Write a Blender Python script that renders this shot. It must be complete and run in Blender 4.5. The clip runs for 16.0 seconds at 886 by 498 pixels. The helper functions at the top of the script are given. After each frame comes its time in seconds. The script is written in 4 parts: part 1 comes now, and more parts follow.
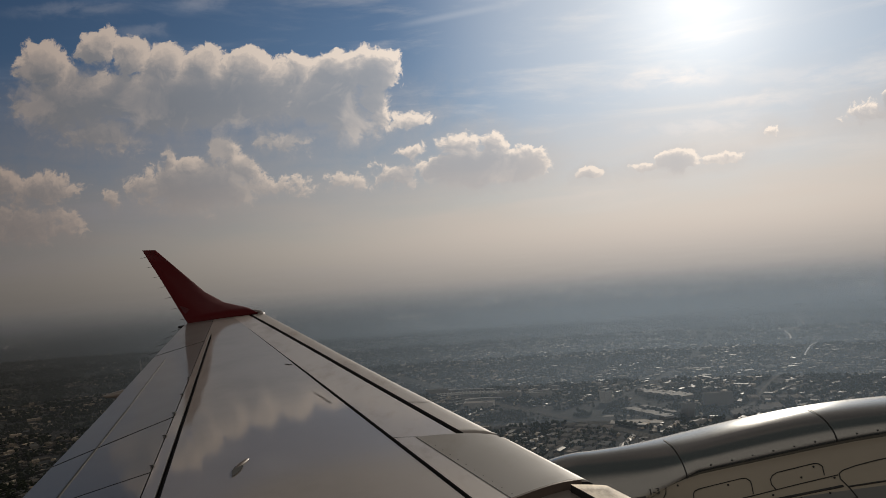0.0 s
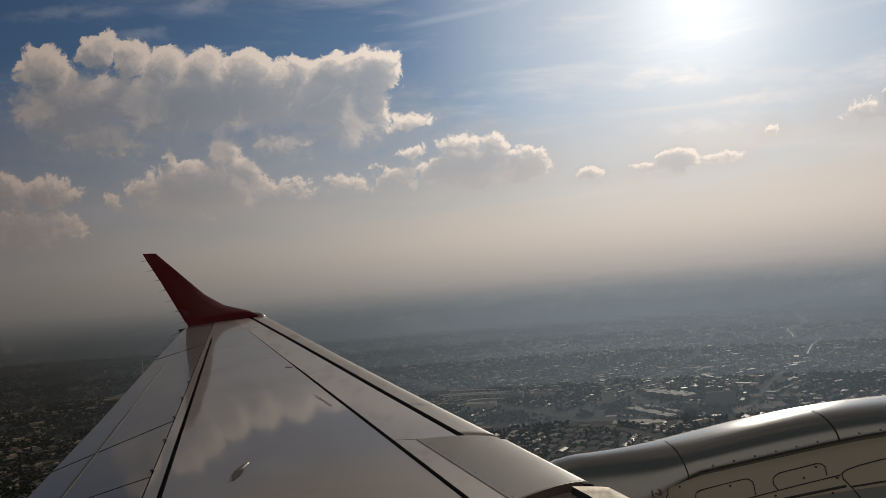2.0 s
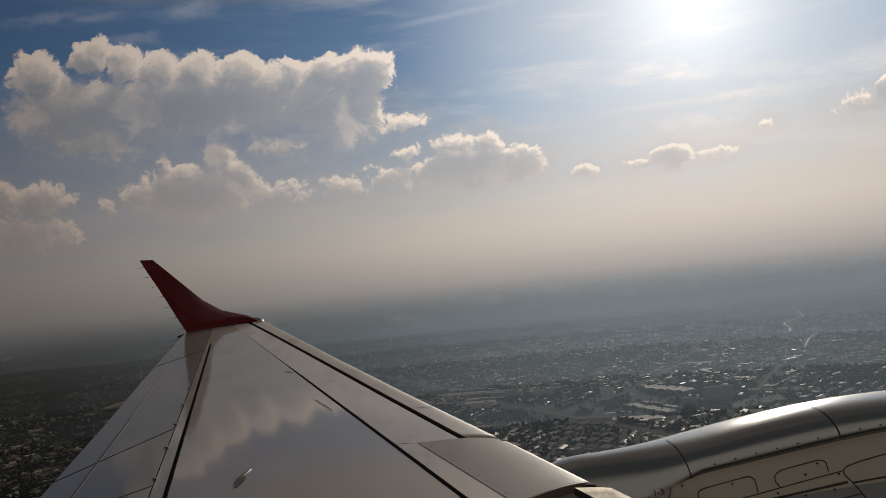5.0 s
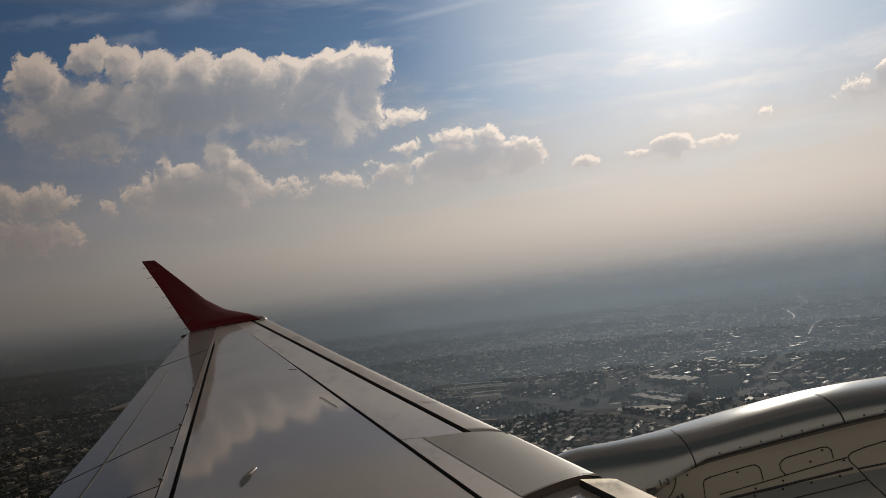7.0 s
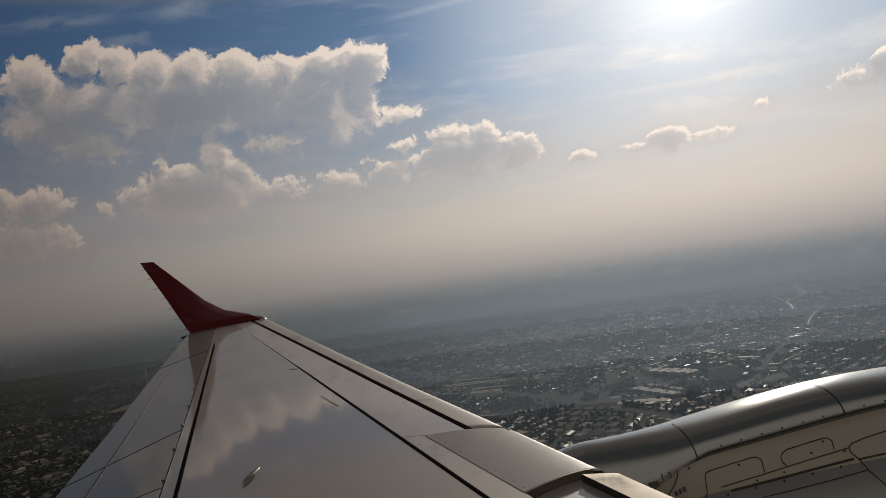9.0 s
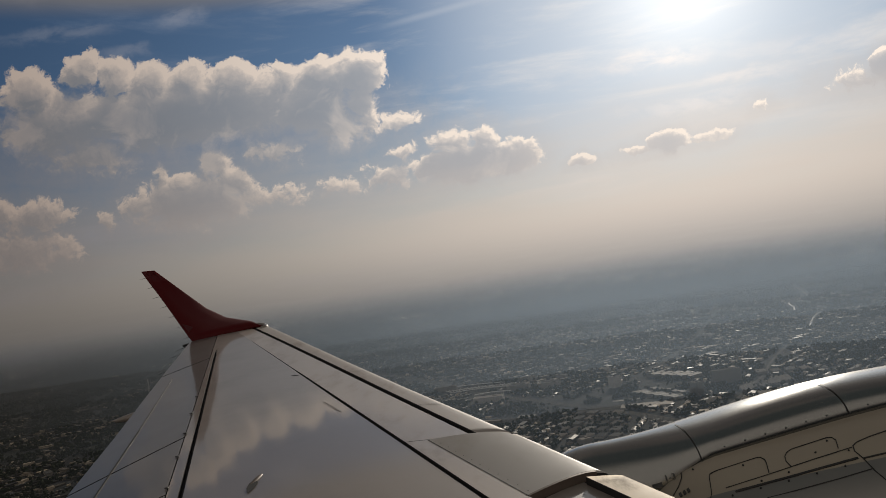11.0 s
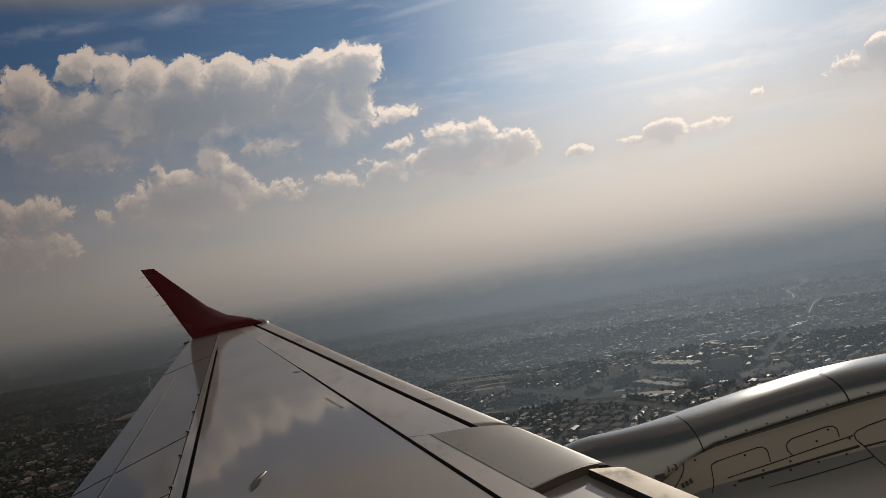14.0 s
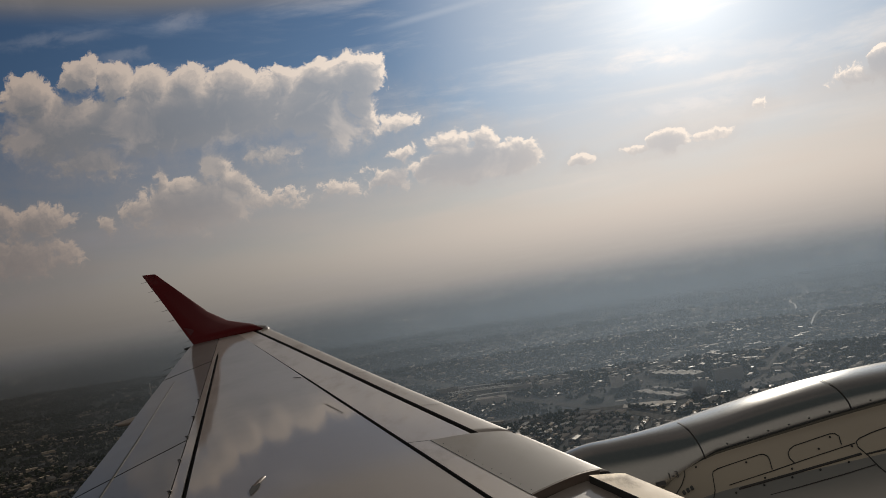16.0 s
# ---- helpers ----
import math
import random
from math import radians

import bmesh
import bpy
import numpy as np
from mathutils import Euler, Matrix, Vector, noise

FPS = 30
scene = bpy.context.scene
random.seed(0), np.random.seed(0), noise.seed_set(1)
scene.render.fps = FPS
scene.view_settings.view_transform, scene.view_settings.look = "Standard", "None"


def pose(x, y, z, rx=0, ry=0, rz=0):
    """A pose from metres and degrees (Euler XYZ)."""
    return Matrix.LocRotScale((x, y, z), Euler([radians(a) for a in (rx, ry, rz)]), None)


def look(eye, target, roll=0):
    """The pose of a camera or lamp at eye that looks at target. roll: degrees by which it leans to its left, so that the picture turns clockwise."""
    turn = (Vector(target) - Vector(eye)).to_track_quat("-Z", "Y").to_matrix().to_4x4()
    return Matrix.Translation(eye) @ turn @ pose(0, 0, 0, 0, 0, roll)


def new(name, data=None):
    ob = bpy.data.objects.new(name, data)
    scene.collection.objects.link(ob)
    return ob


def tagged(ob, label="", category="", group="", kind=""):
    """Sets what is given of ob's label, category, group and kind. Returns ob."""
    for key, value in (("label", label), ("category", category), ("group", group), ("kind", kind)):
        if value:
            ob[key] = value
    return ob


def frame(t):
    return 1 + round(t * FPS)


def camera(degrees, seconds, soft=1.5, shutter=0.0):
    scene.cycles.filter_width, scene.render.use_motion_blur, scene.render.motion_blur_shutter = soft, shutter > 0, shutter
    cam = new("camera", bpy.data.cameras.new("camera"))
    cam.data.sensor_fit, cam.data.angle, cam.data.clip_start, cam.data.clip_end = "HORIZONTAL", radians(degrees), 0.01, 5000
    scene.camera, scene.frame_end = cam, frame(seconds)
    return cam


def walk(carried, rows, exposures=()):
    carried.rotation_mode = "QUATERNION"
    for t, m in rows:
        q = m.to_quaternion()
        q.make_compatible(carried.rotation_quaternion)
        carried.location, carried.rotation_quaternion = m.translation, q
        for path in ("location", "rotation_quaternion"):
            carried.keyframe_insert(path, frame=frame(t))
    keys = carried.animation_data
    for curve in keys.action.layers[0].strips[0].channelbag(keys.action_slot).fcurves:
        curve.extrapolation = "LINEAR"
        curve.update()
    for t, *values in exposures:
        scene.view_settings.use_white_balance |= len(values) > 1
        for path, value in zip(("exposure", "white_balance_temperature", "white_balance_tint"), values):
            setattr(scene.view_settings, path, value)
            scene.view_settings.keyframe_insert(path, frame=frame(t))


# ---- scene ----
cam = camera(58.6, 16.0, 0.8)
PATH = [
    (0, (-0.042, -0.015, 299.99), (-0.039, 1.983, 300.07), -4.2),
    (0.5, (-0.029, 0.004, 299.994), (-0.032, 2.002, 300.079), -4.4),
    (1, (-0.023, 0.004, 299.993), (-0.025, 2.003, 300.071), -4.6),
    (1.5, (-0.036, -0.005, 299.998), (-0.033, 1.994, 300.077), -4.6),
    (2, (-0.028, 0.004, 299.994), (-0.028, 2.002, 300.077), -4.6),
    (2.5, (-0.033, 0.002, 300.005), (-0.029, 2.0, 300.08), -4.8),
    (3, (-0.03, -0.003, 300.003), (-0.022, 1.995, 300.079), -4.9),
    (3.5, (-0.021, 0.015, 300.015), (-0.016, 2.013, 300.102), -5.2),
    (4, (-0.04, -0.001, 300.017), (-0.035, 1.997, 300.107), -5.3),
    (6.5, (-0.035, 0.0, 300.025), (-0.029, 1.999, 300.092), -6.5),
    (7, (-0.03, 0.001, 300.022), (-0.028, 1.999, 300.09), -6.8),
    (7.5, (-0.037, -0.001, 300.025), (-0.033, 1.997, 300.092), -7.0),
    (8, (-0.037, -0.011, 300.015), (-0.033, 1.988, 300.083), -7.1),
    (8.5, (-0.035, -0.006, 300.015), (-0.029, 1.993, 300.077), -7.3),
    (9, (-0.036, -0.007, 300.03), (-0.03, 1.992, 300.089), -7.7),
    (11.5, (-0.037, -0.005, 300.016), (-0.031, 1.994, 300.091), -8.7),
    (12, (-0.04, -0.001, 300.034), (-0.034, 1.998, 300.104), -9.1),
    (12.5, (-0.038, 0.001, 300.034), (-0.03, 2.0, 300.097), -9.3),
    (13, (-0.041, -0.001, 300.04), (-0.031, 1.998, 300.095), -9.4),
    (13.5, (-0.045, -0.021, 300.015), (-0.034, 1.978, 300.063), -9.2),
    (14, (-0.039, -0.01, 300.034), (-0.033, 1.989, 300.089), -9.3),
    (14.5, (-0.038, -0.014, 300.023), (-0.032, 1.985, 300.079), -9.5),
    (15, (-0.041, -0.019, 300.018), (-0.034, 1.981, 300.067), -9.7),
    (15.5, (-0.048, -0.015, 300.021), (-0.037, 1.984, 300.074), -9.5),
    (16, (-0.038, -0.002, 300.008), (-0.033, 1.996, 300.085), -9.0),
]
walk(cam, [(t, look(eye, target, roll)) for t, eye, target, roll in PATH], [(0, -0.02), (8, 0.0), (16, 0.05)])

# ---- light ----
SUN_DIR = Vector((0.321, 0.905, 0.302)).normalized()     # towards the sun, low ahead
SUN_EL, SUN_AZ = math.asin(SUN_DIR.z), math.atan2(SUN_DIR.x, SUN_DIR.y)


def node(tree, kind, ins=None):
    """A node with its inputs, which are values or other nodes' outputs."""
    n = tree.nodes.new(kind)
    for key, value in (ins or {}).items():
        if isinstance(value, bpy.types.NodeSocket):
            tree.links.new(value, n.inputs[key])
        else:
            n.inputs[key].default_value = value
    return n


def calc(tree, op, a, b=0.0, c=0.0, clamp=False):
    n = node(tree, "ShaderNodeMath", {0: a, 1: b, 2: c})
    n.operation, n.use_clamp = op, clamp
    return n.outputs[0]


def spread(tree, value, lo, hi, a=0.0, b=1.0):
    """value taken from lo..hi to a..b, with soft ends."""
    n = node(tree, "ShaderNodeMapRange", {0: value, 1: lo, 2: hi, 3: a, 4: b})
    n.interpolation_type = "SMOOTHSTEP"
    return n.outputs[0]


def mix(tree, fac, a, b, how="MIX"):
    n = node(tree, "ShaderNodeMix")
    n.data_type, n.blend_type, n.clamp_factor = "RGBA", how, True
    for key, value in ((0, fac), (6, a), (7, b)):
        if isinstance(value, bpy.types.NodeSocket):
            tree.links.new(value, n.inputs[key])
        else:
            n.inputs[key].default_value = value if key == 0 else (*value, 1)
    return n.outputs[2]


def fractal(tree, vector, scale, detail=6, rough=0.55, warp=0.0, out="Fac"):
    return node(tree, "ShaderNodeTexNoise", {"Vector": vector, "Scale": scale, "Detail": detail, "Roughness": rough, "Distortion": warp}).outputs[out]


world = bpy.data.worlds.new("sky")
scene.world = world
world.use_nodes = True
wt = world.node_tree
wt.nodes.clear()
way = node(wt, "ShaderNodeTexCoord").outputs["Generated"]
split = node(wt, "ShaderNodeSeparateXYZ", {0: way})
el = split.outputs[2]
facing = node(wt, "ShaderNodeVectorMath", {0: way, 1: SUN_DIR})
facing.operation = "DOT_PRODUCT"
near_sun = calc(wt, "MAXIMUM", facing.outputs["Value"], 0.0)
air = node(wt, "ShaderNodeTexSky")
air.sky_type, air.sun_disc, air.sun_elevation, air.sun_rotation = "NISHITA", False, SUN_EL, SUN_AZ
air.air_density, air.dust_density, air.ozone_density = 1.0, 0.15, 2.0
blue = mix(wt, 1.0, air.outputs[0], mix(wt, calc(wt, "POWER", near_sun, 6.0), (0.0155, 0.0188, 0.0235), (0.049, 0.054, 0.060)), "MULTIPLY")
# high thin cloud, drawn out in streaks, and an unseen broken deck added overhead and behind
streak = node(wt, "ShaderNodeMapping", {"Vector": way, "Rotation": (0, 0.25, 0.3), "Scale": (1.6, 1.2, 9.0)}).outputs[0]
cirrus = spread(wt, fractal(wt, streak, 2.2, 8, 0.6, 0.4), 0.46, 0.74, 0.0, 0.45)
cirrus_light = mix(wt, calc(wt, "POWER", near_sun, 10.0), (0.13, 0.18, 0.27), (0.74, 0.69, 0.63))
blue = mix(wt, cirrus, blue, cirrus_light)
patches = spread(wt, fractal(wt, way, 3.4, 6, 0.55, 0.3), 0.44, 0.60)
overhead = calc(wt, "MAXIMUM", spread(wt, el, 0.340, 0.375), calc(wt, "MAXIMUM", spread(wt, split.outputs[1], 0.25, -0.3), spread(wt, split.outputs[0], -0.52, -0.72)))
deck = calc(wt, "MULTIPLY", spread(wt, fractal(wt, way, 2.4, 8, 0.6), 0.36, 0.62, 0.9, 1.0), overhead)
deck_light = mix(wt, patches, (0.094, 0.088, 0.086), (0.225, 0.190, 0.172))
# bright part behind stands in for the unseen sunlit fuselage
deck_light = mix(wt, spread(wt, split.outputs[1], 0.4, -0.4), deck_light, (0.50, 0.45, 0.40))
gap = calc(wt, "MULTIPLY", calc(wt, "MULTIPLY", spread(wt, split.outputs[1], 0.34, 0.12), spread(wt, split.outputs[1], -0.70, -0.35)), spread(wt, el, 0.40, 0.65))
deck_light = mix(wt, gap, deck_light, (0.085, 0.098, 0.098))      # unseen dark sky, added so the pylon fairing mirrors a dark band
blue = mix(wt, deck, blue, mix(wt, calc(wt, "POWER", near_sun, 4.0), deck_light, (0.28, 0.258, 0.240)))
milk = mix(wt, calc(wt, "POWER", near_sun, 5.0), (0.30, 0.42, 0.60), (0.60, 0.65, 0.71))
blue = mix(wt, spread(wt, calc(wt, "POWER", near_sun, 5.0), 0.68, 1.0, 0.0, 0.75), blue, milk)
blue = mix(wt, calc(wt, "MULTIPLY", cirrus, spread(wt, calc(wt, "POWER", near_sun, 10.0), 0.2, 0.8)), blue, (0.90, 0.82, 0.75))
# the haze near the horizon, brighter towards the sun
lumps = fractal(wt, streak, 3.5, 5, 0.5)
veil_height = calc(wt, "ADD", el, calc(wt, "MULTIPLY", calc(wt, "SUBTRACT", lumps, 0.5), 0.10))
toward = calc(wt, "POWER", near_sun, 5.0)
haze = mix(wt, calc(wt, "POWER", near_sun, 4.4), (0.104, 0.080, 0.072), (0.745, 0.650, 0.570))
veil = calc(wt, "MULTIPLY", spread(wt, veil_height, 0.245, 0.03, 0.0, 1.0), spread(wt, toward, 0.10, 0.95, 0.80, 1.0))
sky = mix(wt, veil, blue, haze)

# cumulus: heaps (across, up, half width, half height, per metre of distance, and how dense) with billowing edges
CLOUD_HEAD = [(-0.286, 0.255, 0.190, 0.042, 1.0), (-0.452, 0.262, 0.079, 0.047, 0.7), (-0.126, 0.246, 0.044, 0.040, 0.9), (-0.298, 0.254, 0.125, 0.027, 2.4), (-0.136, 0.236, 0.050, 0.026, 1.6), (-0.105, 0.266, 0.029, 0.020, 1.5), (-0.408, 0.268, 0.064, 0.029, 1.0), (-0.492, 0.308, 0.033, 0.033, 0.8), (-0.425, 0.327, 0.021, 0.021, 0.8), (-0.412, 0.344, 0.011, 0.013, 0.8), (-0.380, 0.312, 0.026, 0.024, 0.8), (-0.334, 0.301, 0.026, 0.024, 0.8), (-0.289, 0.295, 0.027, 0.024, 0.8), (-0.234, 0.284, 0.034, 0.027, 0.8), (-0.194, 0.264, 0.024, 0.016, 0.8)]
CLOUD_BODY = [(-0.165, 0.280, 0.017, 0.019, 0.8), (-0.118, 0.278, 0.034, 0.023, 0.8), (-0.072, 0.273, 0.033, 0.029, 0.8), (-0.077, 0.239, 0.024, 0.026, 0.7), (-0.105, 0.212, 0.044, 0.029, 0.6), (-0.483, 0.265, 0.047, 0.037, 0.7), (-0.427, 0.223, 0.060, 0.026, 0.6), (-0.391, 0.207, 0.029, 0.014, 0.6), (-0.297, 0.218, 0.057, 0.014, 0.5), (-0.194, 0.193, 0.040, 0.017, 0.5), (-0.031, 0.206, 0.019, 0.009, 0.6)]
LOW_HEAPS = [(-0.302, 0.141, 0.082, 0.033, 0.8), (-0.336, 0.181, 0.011, 0.021, 0.7), (-0.308, 0.168, 0.020, 0.016, 0.7), (-0.268, 0.187, 0.024, 0.020, 0.7), (-0.249, 0.156, 0.023, 0.026, 0.7), (-0.209, 0.135, 0.043, 0.013, 0.5), (-0.500, 0.150, 0.043, 0.020, 0.7), (-0.550, 0.161, 0.019, 0.021, 0.7), (-0.409, 0.134, 0.013, 0.011, 0.5), (-0.526, 0.111, 0.050, 0.030, 0.5), (-0.473, 0.105, 0.017, 0.017, 0.5)]
MID_HEAPS = [(-0.029, 0.168, 0.017, 0.009, 0.7), (-0.051, 0.139, 0.031, 0.016, 0.6), (0.000, 0.142, 0.023, 0.014, 0.7), (-0.112, 0.133, 0.031, 0.009, 0.5), (0.063, 0.139, 0.075, 0.023, 2.2), (0.033, 0.169, 0.024, 0.016, 0.8), (0.077, 0.165, 0.016, 0.020, 0.8), (0.118, 0.148, 0.023, 0.016, 0.8)]
FAR_HEAPS = [(0.194, 0.121, 0.014, 0.007, 2.0), (0.306, 0.129, 0.029, 0.014, 2.2), (0.273, 0.123, 0.020, 0.006, 1.6), (0.367, 0.129, 0.020, 0.006, 1.4), (0.432, 0.160, 0.009, 0.005, 0.9), (0.573, 0.173, 0.042, 0.014, 0.8), (0.606, 0.185, 0.029, 0.023, 1.5), (0.640, 0.166, 0.043, 0.032, 1.5)]
depth = calc(wt, "MAXIMUM", split.outputs[1], 0.1)
place = node(wt, "ShaderNodeCombineXYZ", {0: calc(wt, "DIVIDE", split.outputs[0], depth), 1: calc(wt, "DIVIDE", el, depth), 2: 0.0}).outputs[0]
curl = node(wt, "ShaderNodeVectorMath", {0: fractal(wt, place, 26.0, 4, 0.6, 0.0, "Color"), 1: (0.5, 0.5, 0.5)})
curl.operation = "SUBTRACT"


def shifted(vector, offset):
    n = node(wt, "ShaderNodeVectorMath", {0: vector, 1: offset})
    return n.outputs[0]


def scaled(vector, factor):
    n = node(wt, "ShaderNodeVectorMath", {0: vector, 1: factor})
    n.operation = "MULTIPLY"
    return n.outputs[0]


def billows(at, scale):
    """Round heads of cloud, 0 between them and up to 1 on top."""
    cell = node(wt, "ShaderNodeTexVoronoi", {"Vector": at, "Scale": scale, "Detail": 3.0, "Roughness": 0.55, "Lacunarity": 2.3})
    cell.feature, cell.normalize = "SMOOTH_F1", True
    cell.inputs["Smoothness"].default_value = 0.25
    return calc(wt, "SUBTRACT", 0.44, cell.outputs["Distance"])


def thickness(at):
    """How deep in cloud a place of the sky is: under 0 it is clear."""
    bent = node(wt, "ShaderNodeVectorMath", {0: at, 1: scaled(curl.outputs[0], (0.030, 0.024, 0.0))}).outputs[0]
    total = None
    for u, v, a, b, dense in CLOUD_HEAD + CLOUD_BODY + LOW_HEAPS + MID_HEAPS + FAR_HEAPS:
        far = node(wt, "ShaderNodeVectorMath", {0: scaled(shifted(bent, (-u, -v, 0)), (0.94 / a, 0.94 / b, 0))})
        far.operation = "LENGTH"
        size = min(1.3, 0.12 + min(a, b) / 0.026)
        one = calc(wt, "MULTIPLY", calc(wt, "SUBTRACT", 1.08, far.outputs["Value"]), 1.7 * dense * size)
        total = one if total is None else calc(wt, "SMOOTH_MAX", total, one, 0.18)
    wisp = calc(wt, "SUBTRACT", fractal(wt, bent, 52.0, 9, 0.66), 0.5)
    rough = calc(wt, "ADD", calc(wt, "MULTIPLY", billows(bent, 26.0), 1.3), calc(wt, "MULTIPLY", wisp, 1.9))
    return calc(wt, "ADD", total, rough)


def fade(value, rate):
    """Light left after passing through cloud of that depth."""
    return calc(wt, "POWER", 2.718, calc(wt, "MULTIPLY", calc(wt, "MAXIMUM", value, 0.0), -rate))


here = thickness(place)
step = node(wt, "ShaderNodeCombineXYZ", dict.fromkeys(range(3), spread(wt, el, 0.12, 0.26, 0.38, 1.0))).outputs[0]      # lower heaps lie farther off
sunward, sunmore = thickness(shifted(place, scaled(step, (0.006, 0.011, 0)))), thickness(shifted(place, scaled(step, (0.016, 0.030, 0))))
ahead_only = spread(wt, split.outputs[1], 0.3, 0.5)
# tops are crisp, undersides melt into the haze
crisp = spread(wt, calc(wt, "SUBTRACT", here, sunmore), -0.6, 0.5, 1.3, 0.30)
cover = calc(wt, "MULTIPLY", spread(wt, calc(wt, "DIVIDE", here, crisp), 0.0, 1.0), ahead_only)
# sunlight reaches the rims and the heads that face it, the deep middle stays grey, thin edges glow
relief = spread(wt, calc(wt, "SUBTRACT", here, sunward), -0.35, 0.45)
gain = calc(wt, "ADD", 1.1, calc(wt, "MULTIPLY", calc(wt, "MULTIPLY", toward, toward), 6.0))
through_light = calc(wt, "MULTIPLY", fade(calc(wt, "MULTIPLY", sunward, gain), 0.62), fade(calc(wt, "MULTIPLY", sunmore, gain), 0.78))
lit = calc(wt, "ADD", calc(wt, "MULTIPLY", through_light, 0.70), calc(wt, "MULTIPLY", fade(here, 1.1), 0.30))
lit = calc(wt, "MULTIPLY", lit, calc(wt, "ADD", 0.58, calc(wt, "MULTIPLY", relief, 0.70)), clamp=True)
lobes = calc(wt, "MULTIPLY", spread(wt, fractal(wt, place, 17.0, 5, 0.55, 0.6), 0.47, 0.66), fade(here, 0.45))
lit = calc(wt, "MAXIMUM", lit, calc(wt, "MULTIPLY", lobes, 0.62))
shade = mix(wt, toward, (0.066, 0.069, 0.077), (0.41, 0.44, 0.49))
bright = mix(wt, toward, (0.235, 0.175, 0.145), (1.15, 1.0, 0.86))
heap = mix(wt, lit, shade, bright)
heap = mix(wt, calc(wt, "MULTIPLY", veil, spread(wt, el, 0.26, 0.11, 0.28, 0.80)), heap, haze)
cover = calc(wt, "MULTIPLY", cover, spread(wt, veil, 0.75, 1.0, 1.0, 0.40))
around = calc(wt, "MULTIPLY", calc(wt, "MULTIPLY", spread(wt, here, -1.6, 0.3, 0.0, 0.34), spread(wt, el, 0.29, 0.21)), ahead_only)      # thin mist between the heaps
sky = mix(wt, around, sky, mix(wt, 0.6, shade, haze))
sky = mix(wt, calc(wt, "MULTIPLY", cover, 0.96), sky, heap)
# thin streaks of high cloud (across, up, half width, half height, how much)
STREAKS = [(0.301, 0.236, 0.086, 0.017, 0.6), (0.419, 0.201, 0.079, 0.011, 0.4), (0.489, 0.229, 0.107, 0.016, 0.2), (0.343, 0.174, 0.100, 0.014, 0.4), (-0.447, 0.381, 0.100, 0.013, 0.2), (-0.286, 0.379, 0.036, 0.016, 0.2), (-0.363, 0.346, 0.043, 0.011, 0.2)]
torn = spread(wt, fractal(wt, scaled(place, (1.0, 2.6, 1.0)), 16.0, 7, 0.6, 0.5), 0.34, 0.62)
for u, v, a, b, much in STREAKS:
    far = node(wt, "ShaderNodeVectorMath", {0: scaled(shifted(node(wt, "ShaderNodeVectorMath", {0: place, 1: scaled(curl.outputs[0], (0.05, 0.03, 0.0))}).outputs[0], (-u, -v, 0)), (1 / a, 1 / b, 0))})
    far.operation = "LENGTH"
    film = calc(wt, "MULTIPLY", calc(wt, "MULTIPLY", spread(wt, far.outputs["Value"], 1.25, 0.2), torn), calc(wt, "MULTIPLY", ahead_only, calc(wt, "SUBTRACT", 1.0, cover)))
    sky = mix(wt, calc(wt, "MULTIPLY", film, much), sky, mix(wt, toward, (0.17, 0.20, 0.255), (0.90, 0.80, 0.735)))
# a short vapour trail, high up
trail = node(wt, "ShaderNodeVectorMath", {0: shifted(place, (-0.040, -0.339, 0)), 1: (-0.127, 0.992, 0)})
trail.operation = "DOT_PRODUCT"
along = node(wt, "ShaderNodeVectorMath", {0: shifted(place, (-0.040, -0.339, 0)), 1: (0.992, 0.127, 0)})
along.operation = "DOT_PRODUCT"
streaky = calc(wt, "MULTIPLY", spread(wt, calc(wt, "ABSOLUTE", trail.outputs["Value"]), 0.007, 0.0), spread(wt, calc(wt, "ABSOLUTE", along.outputs["Value"]), 0.10, 0.02))
sky = mix(wt, calc(wt, "MULTIPLY", calc(wt, "MULTIPLY", streaky, 0.16), ahead_only), sky, (0.75, 0.74, 0.74))

# far land below the horizon, sunward haze and roof glints put into its colour
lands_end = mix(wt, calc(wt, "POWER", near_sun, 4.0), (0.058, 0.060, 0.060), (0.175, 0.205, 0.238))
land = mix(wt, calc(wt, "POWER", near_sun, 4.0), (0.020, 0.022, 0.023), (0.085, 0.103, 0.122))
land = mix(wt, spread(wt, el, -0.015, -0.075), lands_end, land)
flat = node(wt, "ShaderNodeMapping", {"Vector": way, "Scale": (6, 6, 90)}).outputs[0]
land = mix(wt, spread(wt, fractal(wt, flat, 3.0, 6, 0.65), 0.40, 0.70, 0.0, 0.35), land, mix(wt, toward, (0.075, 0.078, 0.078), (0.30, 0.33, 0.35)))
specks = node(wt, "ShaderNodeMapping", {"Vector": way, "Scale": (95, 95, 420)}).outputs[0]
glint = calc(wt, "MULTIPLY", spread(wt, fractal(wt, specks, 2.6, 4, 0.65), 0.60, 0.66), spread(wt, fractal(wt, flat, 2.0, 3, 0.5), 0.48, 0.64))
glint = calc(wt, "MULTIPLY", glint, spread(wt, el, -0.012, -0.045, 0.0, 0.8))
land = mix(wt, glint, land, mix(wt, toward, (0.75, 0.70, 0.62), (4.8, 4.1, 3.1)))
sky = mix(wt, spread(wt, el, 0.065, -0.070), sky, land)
glow = calc(wt, "ADD", calc(wt, "MULTIPLY", calc(wt, "POWER", near_sun, 60.0), 0.12), calc(wt, "MULTIPLY", calc(wt, "POWER", near_sun, 260.0), 0.36))
sky = mix(wt, 1.0, sky, mix(wt, 1.0, (1.0, 0.95, 0.86), node(wt, "ShaderNodeCombineColor", {0: glow, 1: glow, 2: glow}).outputs[0], "MULTIPLY"), "ADD")
